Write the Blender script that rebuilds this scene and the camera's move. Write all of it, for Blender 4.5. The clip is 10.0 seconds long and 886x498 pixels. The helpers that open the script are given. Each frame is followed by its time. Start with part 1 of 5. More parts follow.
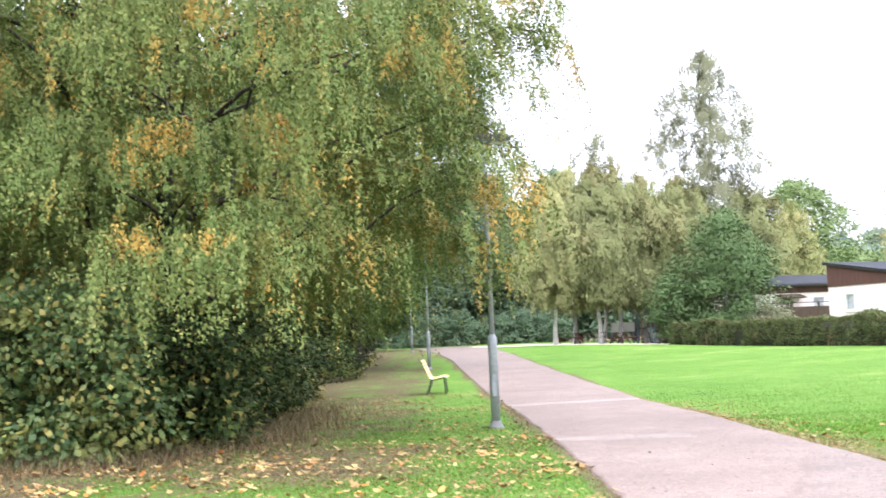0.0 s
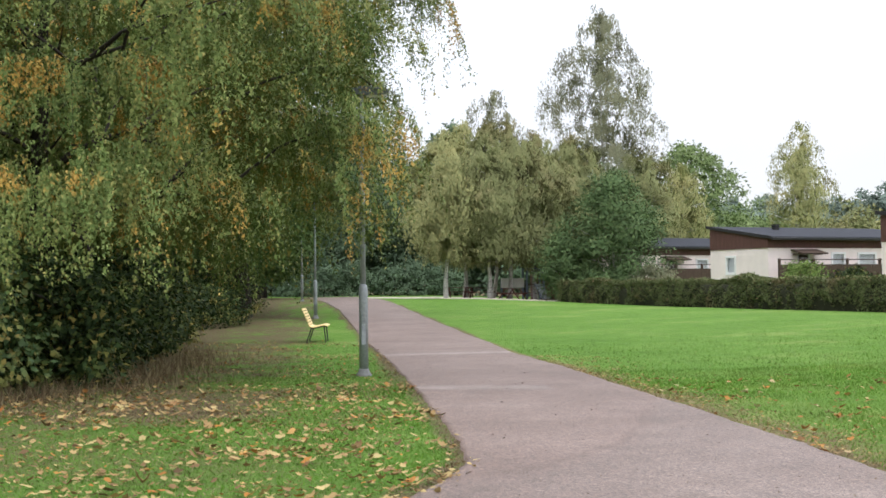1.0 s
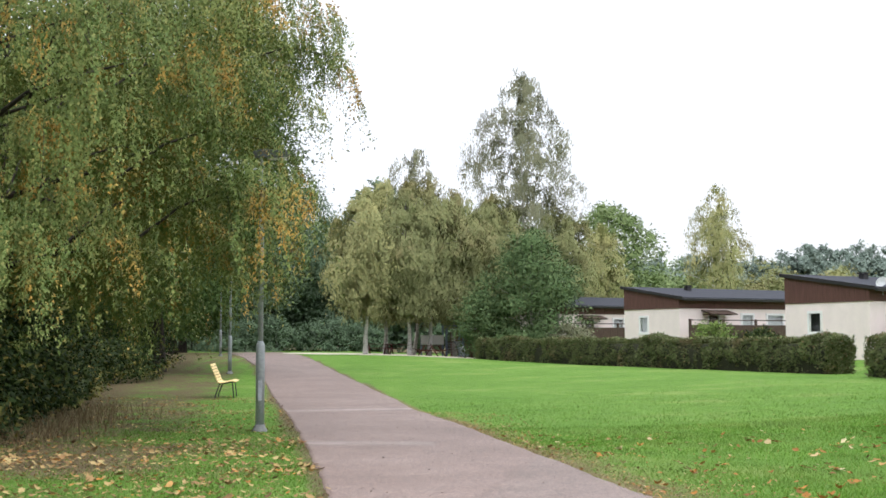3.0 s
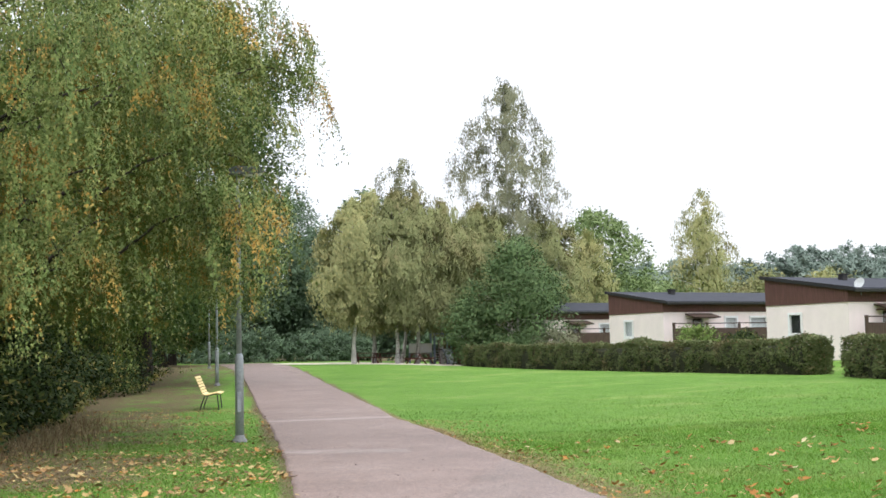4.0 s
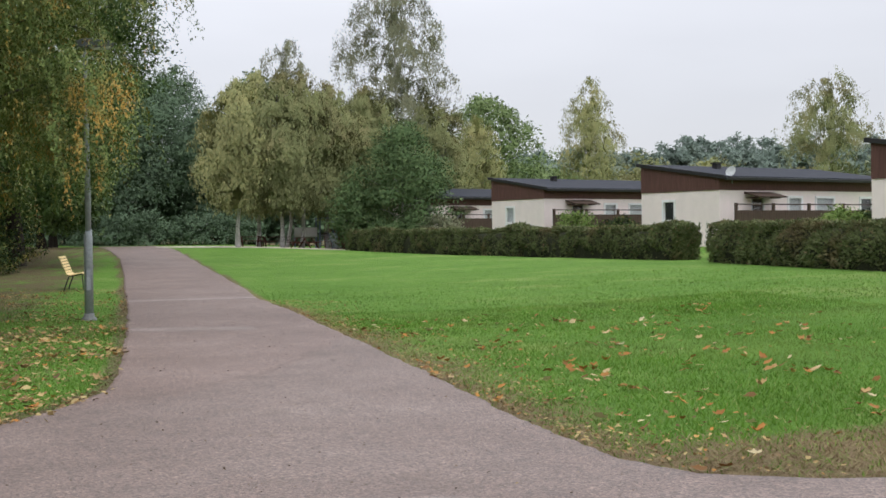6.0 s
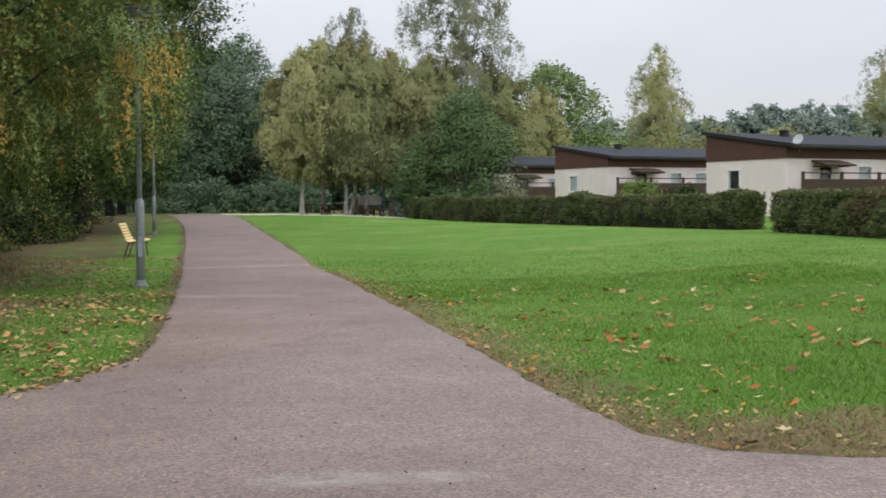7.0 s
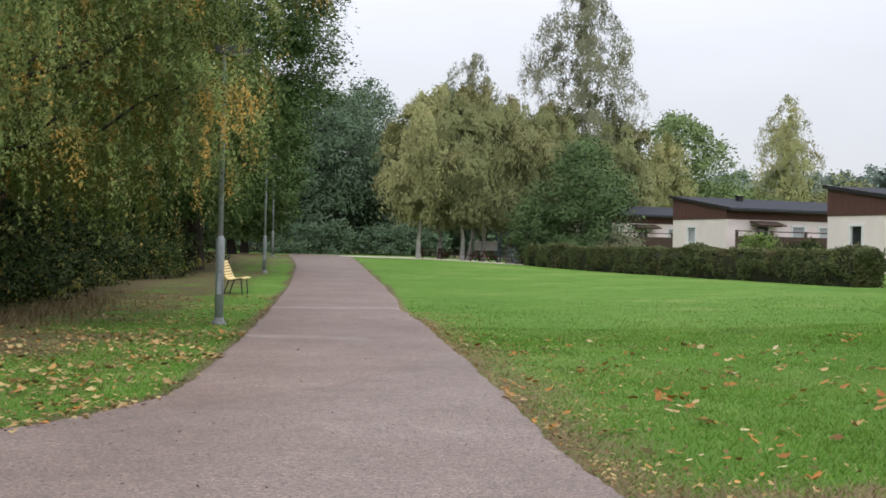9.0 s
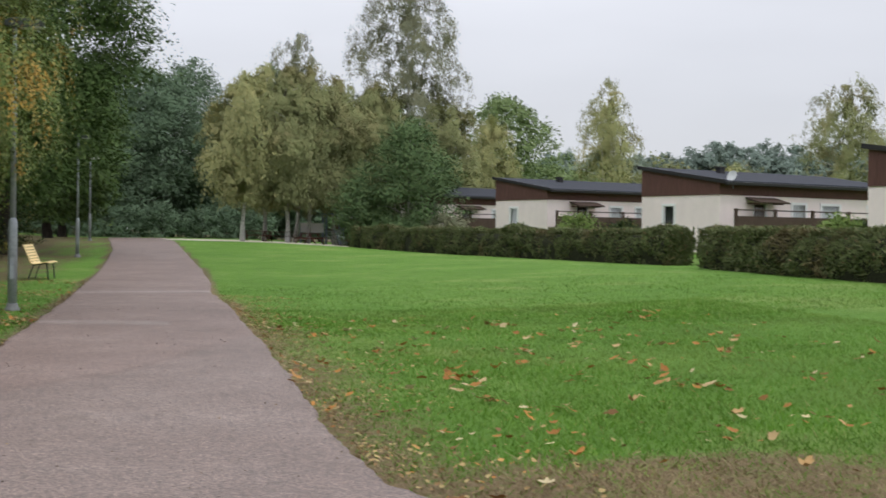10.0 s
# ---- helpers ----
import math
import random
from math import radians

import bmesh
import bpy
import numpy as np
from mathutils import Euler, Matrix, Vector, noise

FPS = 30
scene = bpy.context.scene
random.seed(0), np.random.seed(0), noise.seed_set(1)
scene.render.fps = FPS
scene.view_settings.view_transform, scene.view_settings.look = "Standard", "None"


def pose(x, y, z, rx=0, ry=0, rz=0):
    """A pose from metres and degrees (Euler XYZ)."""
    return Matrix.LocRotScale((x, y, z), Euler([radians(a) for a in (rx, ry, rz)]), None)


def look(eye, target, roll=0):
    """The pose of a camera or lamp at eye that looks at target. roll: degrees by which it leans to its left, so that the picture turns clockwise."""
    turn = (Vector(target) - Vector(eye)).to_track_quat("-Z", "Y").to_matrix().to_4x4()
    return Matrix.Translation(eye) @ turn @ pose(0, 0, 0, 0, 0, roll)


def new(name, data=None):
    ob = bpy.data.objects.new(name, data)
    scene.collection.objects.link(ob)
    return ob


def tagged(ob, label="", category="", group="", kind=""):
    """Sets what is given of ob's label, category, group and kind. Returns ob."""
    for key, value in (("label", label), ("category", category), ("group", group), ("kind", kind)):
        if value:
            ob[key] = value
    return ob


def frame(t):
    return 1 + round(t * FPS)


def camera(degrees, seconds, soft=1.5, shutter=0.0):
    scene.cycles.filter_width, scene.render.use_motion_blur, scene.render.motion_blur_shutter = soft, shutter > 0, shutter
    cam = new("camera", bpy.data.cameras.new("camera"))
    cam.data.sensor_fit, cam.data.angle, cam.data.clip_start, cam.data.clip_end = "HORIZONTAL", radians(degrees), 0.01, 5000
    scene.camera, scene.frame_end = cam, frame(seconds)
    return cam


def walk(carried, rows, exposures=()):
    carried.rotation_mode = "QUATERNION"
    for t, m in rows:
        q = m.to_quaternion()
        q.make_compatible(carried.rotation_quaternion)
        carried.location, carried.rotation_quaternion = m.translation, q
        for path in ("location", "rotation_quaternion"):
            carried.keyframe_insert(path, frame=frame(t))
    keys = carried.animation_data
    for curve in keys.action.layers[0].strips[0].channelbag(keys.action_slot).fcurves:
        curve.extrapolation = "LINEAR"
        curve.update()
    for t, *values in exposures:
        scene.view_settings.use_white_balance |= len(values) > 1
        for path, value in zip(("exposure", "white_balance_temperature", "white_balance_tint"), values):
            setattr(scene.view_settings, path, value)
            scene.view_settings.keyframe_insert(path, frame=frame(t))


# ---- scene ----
cam = camera(39.0, 10.0, soft=1.6, shutter=0.2)
PATH = [
    (0, (0.522, 0.512, 1.579), (0.523, 2.507, 1.72), -2.6),
    (0.5, (0.747, 0.252, 1.512), (0.873, 2.246, 1.608), -2.1),
    (1, (0.973, 0.133, 1.537), (1.131, 2.126, 1.597), -0.7),
    (1.5, (1.154, -0.004, 1.506), (1.339, 1.987, 1.542), 0.3),
    (2, (1.232, -0.2, 1.512), (1.479, 1.783, 1.575), 0.1),
    (2.5, (1.349, -0.352, 1.546), (1.618, 1.626, 1.662), 0.2),
    (4, (1.758, -1.24, 1.598), (2.042, 0.733, 1.758), -1.2),
    (4.5, (1.858, -1.312, 1.596), (2.175, 0.658, 1.728), -1.0),
    (5, (2.067, -1.392, 1.542), (2.429, 0.573, 1.62), -0.7),
    (5.5, (2.282, -1.433, 1.478), (2.728, 0.516, 1.5), -0.8),
    (6.8, (2.841, -1.192, 1.469), (3.236, 0.767, 1.399), -0.8),
    (7, (2.885, -1.199, 1.462), (3.221, 0.771, 1.389), -0.5),
    (7.5, (3.091, -1.106, 1.432), (3.35, 0.876, 1.363), 0.0),
    (8, (3.344, -0.988, 1.438), (3.571, 0.998, 1.386), 0.6),
    (8.5, (3.592, -0.919, 1.464), (3.672, 1.08, 1.434), 1.4),
    (9, (3.814, -0.845, 1.445), (3.946, 1.151, 1.445), 1.2),
    (9.5, (4.053, -0.707, 1.438), (4.278, 1.281, 1.444), 0.9),
    (10, (4.286, -0.688, 1.426), (4.683, 1.272, 1.402), 0.8),
]
walk(cam, [(t, look(eye, target, roll)) for t, eye, target, roll in PATH],
     exposures=[(0.0, 1.14, 6250, 17), (0.3, 1.05, 6250, 17), (0.5, 0.78, 6480, 13), (0.7, 0.3, 6480, 13), (1.0, 0.08, 6480, 13), (2.0, -0.06, 6480, 13), (2.7, 0.06, 6480, 13), (3.8, 0.4, 6480, 13), (4.1, 0.17, 6480, 13), (4.5, -0.09, 6480, 13), (5.0, -0.13, 6480, 13), (5.5, -0.29, 6480, 13), (7.0, -0.36, 6480, 13), (7.5, -0.25, 6480, 13), (8.0, -0.26, 6480, 13), (9.0, -0.25, 6480, 13), (10.0, -0.42, 6480, 13)])


def smooth(a, b, x):
    k = np.clip((np.asarray(x, float) - a) / (b - a), 0, 1)
    return k * k * (3 - 2 * k)


def height(x, y):
    """The lie of the land: flat by the crossing, rising gently towards the wood and the houses."""
    s = smooth(7, 19, x)
    left = 0.75 * smooth(34, 80, y) + 0.35 * smooth(-4, -14, x) * smooth(10, 30, y)
    hill = 16.0 * smooth(130, 420, y) * smooth(10, 120, x)
    return left * (1 - s) + 0.40 * s + 0.40 * smooth(22.3, 25, x) + hill


# ---- world, sun, exposure ----
world = bpy.data.worlds.new("overcast_sky")
scene.world = world
world.use_nodes = True
wn, wl = world.node_tree.nodes, world.node_tree.links
wn.clear()
w_out = wn.new("ShaderNodeOutputWorld")
w_bg = wn.new("ShaderNodeBackground")
w_bg2 = wn.new("ShaderNodeBackground")
w_add = wn.new("ShaderNodeAddShader")
w_sky = wn.new("ShaderNodeTexSky")
w_sky.sky_type = "NISHITA"
w_sky.sun_disc = False
w_sky.sun_elevation, w_sky.sun_rotation = radians(60), radians(146)
w_bg.inputs["Strength"].default_value = 0.02
wl.new(w_sky.outputs[0], w_bg.inputs["Color"])
# cloud deck: brighter towards the zenith, with faint soft banks
w_tc = wn.new("ShaderNodeTexCoord")
w_sep = wn.new("ShaderNodeSeparateXYZ")
wl.new(w_tc.outputs["Generated"], w_sep.inputs[0])
w_map = wn.new("ShaderNodeMapRange")
w_map.inputs["From Min"].default_value, w_map.inputs["From Max"].default_value = 0.0, 0.9
w_map.inputs["To Min"].default_value, w_map.inputs["To Max"].default_value = 0.71, 2.35
wl.new(w_sep.outputs["Z"], w_map.inputs["Value"])
w_mapping = wn.new("ShaderNodeMapping")
w_mapping.inputs["Scale"].default_value = (1, 1, 4)
wl.new(w_tc.outputs["Generated"], w_mapping.inputs["Vector"])
w_noise = wn.new("ShaderNodeTexNoise")
w_noise.inputs["Scale"].default_value, w_noise.inputs["Detail"].default_value = 2.2, 4
wl.new(w_mapping.outputs[0], w_noise.inputs["Vector"])
w_nr = wn.new("ShaderNodeMapRange")
w_nr.inputs["From Min"].default_value, w_nr.inputs["From Max"].default_value = 0.3, 0.7
w_nr.inputs["To Min"].default_value, w_nr.inputs["To Max"].default_value = 0.93, 1.07
wl.new(w_noise.outputs[0], w_nr.inputs["Value"])
w_mul = wn.new("ShaderNodeMath")
w_mul.operation = "MULTIPLY"
wl.new(w_map.outputs[0], w_mul.inputs[0])
wl.new(w_nr.outputs[0], w_mul.inputs[1])
w_bg2.inputs["Color"].default_value = (0.95, 0.98, 1.03, 1)
wl.new(w_mul.outputs[0], w_bg2.inputs["Strength"])
wl.new(w_bg.outputs[0], w_add.inputs[0])
wl.new(w_bg2.outputs[0], w_add.inputs[1])
wl.new(w_add.outputs[0], w_out.inputs["Surface"])

sun_data = bpy.data.lights.new("sun", "SUN")
sun_data.energy, sun_data.angle, sun_data.color = 0.5, radians(16), (1.0, 0.96, 0.90)
sun = new("sun", sun_data)
sun.matrix_world = look((14, -21, 44), (0, 0, 0))


# ---- materials ----
def material(name, rough=0.8, spec=0.3):
    m = bpy.data.materials.new(name)
    m.use_nodes = True
    b = m.node_tree.nodes["Principled BSDF"]
    b.inputs["Roughness"].default_value = rough
    b.inputs["Specular IOR Level"].default_value = spec
    return m, m.node_tree.nodes, m.node_tree.links, b


def ramp(nodes, links, source, stops):
    r = nodes.new("ShaderNodeValToRGB")
    e = r.color_ramp.elements
    while len(e) < len(stops):
        e.new(0.5)
    for k, (p, c) in zip(e, stops):
        k.position, k.color = p, (*c, 1)
    links.new(source, r.inputs[0])
    return r.outputs[0]


def noise_node(nodes, links, scale, detail=4, rough=0.6, coords="Object", stretch=None):
    tc = nodes.new("ShaderNodeTexCoord")
    n = nodes.new("ShaderNodeTexNoise")
    n.inputs["Scale"].default_value, n.inputs["Detail"].default_value = scale, detail
    n.inputs["Roughness"].default_value = rough
    src = tc.outputs[coords]
    if stretch:
        mp = nodes.new("ShaderNodeMapping")
        mp.inputs["Scale"].default_value = stretch
        links.new(src, mp.inputs["Vector"])
        src = mp.outputs[0]
    links.new(src, n.inputs["Vector"])
    return n.outputs[0]


def mixed(nodes, links, fac, a, b, mode="MIX"):
    m = nodes.new("ShaderNodeMix")
    m.data_type, m.blend_type = "RGBA", mode
    for sock, v in ((m.inputs[0], fac), (m.inputs[6], a), (m.inputs[7], b)):
        if isinstance(v, (int, float)):
            sock.default_value = v
        elif isinstance(v, tuple):
            sock.default_value = (*v, 1)
        else:
            links.new(v, sock)
    return m.outputs[2]


def bumped(nodes, links, bsdf, source, strength, distance):
    b = nodes.new("ShaderNodeBump")
    b.inputs["Strength"].default_value, b.inputs["Distance"].default_value = strength, distance
    links.new(source, b.inputs["Height"])
    links.new(b.outputs[0], bsdf.inputs["Normal"])


def leaf_material(name, stops, patch=None, through_light=0.12, patch_scale=0.6, rough=0.65, spec=0.12, tone_scale=0.8, tone_depth=0.6):
    """Foliage: each leaf takes its own colour; whole sprays turn towards the patch colour."""
    m, n, l, b = material(name, rough, spec)
    geo = n.new("ShaderNodeNewGeometry")
    col = ramp(n, l, geo.outputs["Random Per Island"], stops)
    if patch:
        f = noise_node(n, l, patch_scale, 3, 0.55)
        fr = n.new("ShaderNodeMapRange")
        fr.inputs["From Min"].default_value, fr.inputs["From Max"].default_value = patch[1], patch[1] + 0.10
        fr.inputs["To Max"].default_value = patch[2]
        l.new(f, fr.inputs["Value"])
        col = mixed(n, l, fr.outputs[0], col, patch[0])
    tone = noise_node(n, l, tone_scale, 2)
    col = mixed(n, l, tone_depth, col, ramp(n, l, tone, [(0.3, (0.55, 0.55, 0.55)), (0.7, (1.3, 1.3, 1.3))]), "MULTIPLY")
    l.new(col, b.inputs["Base Color"])
    tr = n.new("ShaderNodeBsdfTranslucent")
    l.new(col, tr.inputs["Color"])
    mx = n.new("ShaderNodeMixShader")
    mx.inputs[0].default_value = through_light
    l.new(b.outputs[0], mx.inputs[1])
    l.new(tr.outputs[0], mx.inputs[2])
    l.new(mx.outputs[0], n["Material Output"].inputs["Surface"])
    return m


def plain(name, colour, rough=0.7, spec=0.3, metal=0.0, vary=0.25, scale=6.0, bump=0.0, stretch=None):
    m, n, l, b = material(name, rough, spec)
    b.inputs["Metallic"].default_value = metal
    f = noise_node(n, l, scale, 5, 0.65, stretch=stretch)
    lo, hi = tuple(c * (1 - vary) for c in colour), tuple(min(1, c * (1 + vary)) for c in colour)
    l.new(ramp(n, l, f, [(0.3, lo), (0.7, hi)]), b.inputs["Base Color"])
    if bump:
        bumped(n, l, b, f, bump, 0.02)
    return m


def birch_material():
    """Birch leaves: each leaf and each bough has its own green, and some twigs have turned yellow or orange."""
    m, n, l, b = material("birch_leaves", 0.55, 0.14)
    geo = n.new("ShaderNodeNewGeometry")
    one = geo.outputs["Random Per Island"]
    green = ramp(n, l, one, [(0.0, (0.078, 0.132, 0.034)), (0.5, (0.138, 0.205, 0.056)), (0.9, (0.215, 0.28, 0.092)), (1.0, (0.34, 0.30, 0.10))])
    olive = ramp(n, l, one, [(0.0, (0.125, 0.150, 0.034)), (0.5, (0.215, 0.232, 0.058)), (1.0, (0.34, 0.31, 0.09))])
    gold = ramp(n, l, one, [(0.0, (0.30, 0.17, 0.035)), (0.5, (0.46, 0.29, 0.062)), (1.0, (0.58, 0.40, 0.12))])
    tone = n.new("ShaderNodeAttribute")
    tone.attribute_name = "tone"
    turn = n.new("ShaderNodeAttribute")
    turn.attribute_name = "turn"
    col = mixed(n, l, tone.outputs["Fac"], green, olive)
    col = mixed(n, l, turn.outputs["Fac"], col, gold)
    l.new(col, b.inputs["Base Color"])
    tr = n.new("ShaderNodeBsdfTranslucent")
    l.new(col, tr.inputs["Color"])
    mx = n.new("ShaderNodeMixShader")
    mx.inputs[0].default_value = 0.15
    l.new(b.outputs[0], mx.inputs[1])
    l.new(tr.outputs[0], mx.inputs[2])
    l.new(mx.outputs[0], n["Material Output"].inputs["Surface"])
    return m


M_BIRCH = birch_material()
# far birches: yellow and olive leaves, their colours lightened for distance haze
M_BIRCH_FAR = leaf_material("yellowing_birch_leaves", [(0.0, (0.27, 0.29, 0.125)), (0.5, (0.325, 0.335, 0.145)), (1.0, (0.40, 0.375, 0.16))], ((0.43, 0.37, 0.16), 0.54, 0.6), patch_scale=0.25, tone_scale=0.35, tone_depth=0.4)
M_BIRCH_OLIVE = leaf_material("olive_birch_leaves", [(0.0, (0.205, 0.228, 0.098)), (0.6, (0.245, 0.266, 0.115)), (1.0, (0.30, 0.295, 0.13))], ((0.30, 0.255, 0.125), 0.52, 0.7), patch_scale=0.3, tone_scale=0.35, tone_depth=0.4)
M_BIRCH_GREY = leaf_material("sparse_birch_leaves", [(0.0, (0.17, 0.185, 0.115)), (0.6, (0.22, 0.23, 0.138)), (1.0, (0.28, 0.265, 0.16))], patch_scale=0.3, tone_scale=0.35, tone_depth=0.3)
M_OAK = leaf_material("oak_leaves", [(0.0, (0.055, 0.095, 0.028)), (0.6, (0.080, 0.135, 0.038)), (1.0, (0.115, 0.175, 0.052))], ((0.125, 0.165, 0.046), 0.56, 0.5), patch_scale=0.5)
# brighter copy of the oak leaves: light on the far oaks sits in the colour
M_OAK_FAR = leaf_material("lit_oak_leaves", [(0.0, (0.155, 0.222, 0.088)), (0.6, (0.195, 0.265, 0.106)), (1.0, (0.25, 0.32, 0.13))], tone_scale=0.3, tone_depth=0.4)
# paler and bluer than the near oaks: distance haze mixed into the colour
M_WOOD_FAR = leaf_material("hazed_woodland_leaves", [(0.0, (0.108, 0.165, 0.100)), (0.6, (0.128, 0.190, 0.112)), (1.0, (0.150, 0.215, 0.122))], patch_scale=0.2, tone_scale=0.22, tone_depth=0.45)
# no haze in the air: its pale blue-green is put into this leaf colour
M_HAZY = leaf_material("haze_coloured_leaves", [(0.0, (0.205, 0.268, 0.225)), (0.6, (0.225, 0.288, 0.238)), (1.0, (0.245, 0.308, 0.25))], ((0.33, 0.375, 0.27), 0.56, 0.7), patch_scale=0.05, through_light=0.35, tone_scale=0.06, tone_depth=0.25)
# leaf colour darkened to carry the shade of the deep undergrowth
M_SHRUB_SHADED = leaf_material("shrub_leaves", [(0.0, (0.014, 0.028, 0.008)), (0.6, (0.036, 0.064, 0.017)), (0.9, (0.10, 0.13, 0.032)), (1.0, (0.32, 0.25, 0.07))], ((0.27, 0.21, 0.05), 0.62, 0.6), patch_scale=0.9)
M_MAPLE = leaf_material("young_maple_leaves", [(0.0, (0.060, 0.116, 0.040)), (0.5, (0.096, 0.164, 0.054)), (0.85, (0.152, 0.208, 0.064)), (0.93, (0.320, 0.288, 0.080)), (1.0, (0.400, 0.328, 0.104))], ((0.288, 0.272, 0.072), 0.52, 0.6), patch_scale=1.6, rough=0.5, spec=0.3, through_light=0.25)
M_GARDEN = leaf_material("garden_shrub_leaves", [(0.0, (0.13, 0.21, 0.05)), (0.6, (0.19, 0.28, 0.07)), (1.0, (0.28, 0.35, 0.10))])
M_ROWAN = leaf_material("rowan_leaves", [(0.0, (0.085, 0.145, 0.058)), (0.6, (0.120, 0.188, 0.074)), (1.0, (0.17, 0.235, 0.092))], tone_scale=0.5, tone_depth=0.5)
M_HEDGE = leaf_material("hedge_leaves", [(0.0, (0.095, 0.120, 0.048)), (0.5, (0.130, 0.158, 0.062)), (0.93, (0.170, 0.188, 0.078)), (1.0, (0.26, 0.17, 0.095))], ((0.200, 0.132, 0.076), 0.55, 0.55), patch_scale=0.55, tone_scale=1.2, tone_depth=0.5)
M_BARK = plain("dark_bark", (0.045, 0.038, 0.032), 0.95, 0.1, vary=0.5, scale=9, bump=0.8, stretch=(1, 1, 0.25))


def birch_bark():
    m, n, l, b = material("white_birch_bark", 0.8, 0.2)
    f = noise_node(n, l, 5, 4, 0.7, stretch=(1, 1, 3.5))
    l.new(ramp(n, l, f, [(0.36, (0.06, 0.055, 0.05)), (0.47, (0.48, 0.46, 0.43)), (0.8, (0.68, 0.66, 0.63))]), b.inputs["Base Color"])
    bumped(n, l, b, f, 0.5, 0.02)
    return m


M_BIRCHBARK = birch_bark()


def lawn_material():
    m, n, l, b = material("autumn_lawn", 0.9, 0.15)
    at = n.new("ShaderNodeAttribute")
    at.attribute_name = "litter"
    big = noise_node(n, l, 0.22, 4, 0.6)
    mid = noise_node(n, l, 1.6, 5, 0.7, stretch=(1, 0.6, 1))
    fine = noise_node(n, l, 38, 5, 0.75)
    speck = noise_node(n, l, 5.0, 6, 0.8)
    green = ramp(n, l, big, [(0.3, (0.096, 0.212, 0.027)), (0.55, (0.127, 0.250, 0.038)), (0.72, (0.208, 0.292, 0.074))])
    green = mixed(n, l, 0.7, green, ramp(n, l, mid, [(0.3, (0.75, 0.78, 0.7)), (0.7, (1.25, 1.2, 1.3))]), "MULTIPLY")
    green = mixed(n, l, 0.8, green, ramp(n, l, fine, [(0.25, (0.5, 0.5, 0.5)), (0.75, (1.5, 1.5, 1.5))]), "MULTIPLY")
    brown = ramp(n, l, fine, [(0.25, (0.07, 0.052, 0.03)), (0.55, (0.16, 0.122, 0.066)), (0.8, (0.30, 0.235, 0.13))])
    at2 = n.new("ShaderNodeAttribute")
    at2.attribute_name = "straw"
    brown = mixed(n, l, at2.outputs["Fac"], brown, ramp(n, l, fine, [(0.25, (0.11, 0.074, 0.04)), (0.5, (0.225, 0.165, 0.088)), (0.8, (0.36, 0.285, 0.15))]))
    add = n.new("ShaderNodeMath")
    add.operation = "MULTIPLY"
    l.new(at.outputs["Fac"], add.inputs[0])
    half = n.new("ShaderNodeMapRange")
    half.inputs["From Min"].default_value, half.inputs["From Max"].default_value = 0.3, 0.7
    half.inputs["To Min"].default_value, half.inputs["To Max"].default_value = 0.15, 1.9
    l.new(speck, half.inputs["Value"])
    l.new(half.outputs[0], add.inputs[1])
    fac = n.new("ShaderNodeMapRange")
    fac.inputs["From Min"].default_value, fac.inputs["From Max"].default_value = 0.25, 0.85
    l.new(add.outputs[0], fac.inputs["Value"])
    l.new(mixed(n, l, fac.outputs[0], green, brown), b.inputs["Base Color"])
    bumped(n, l, b, fine, 0.9, 0.05)
    return m


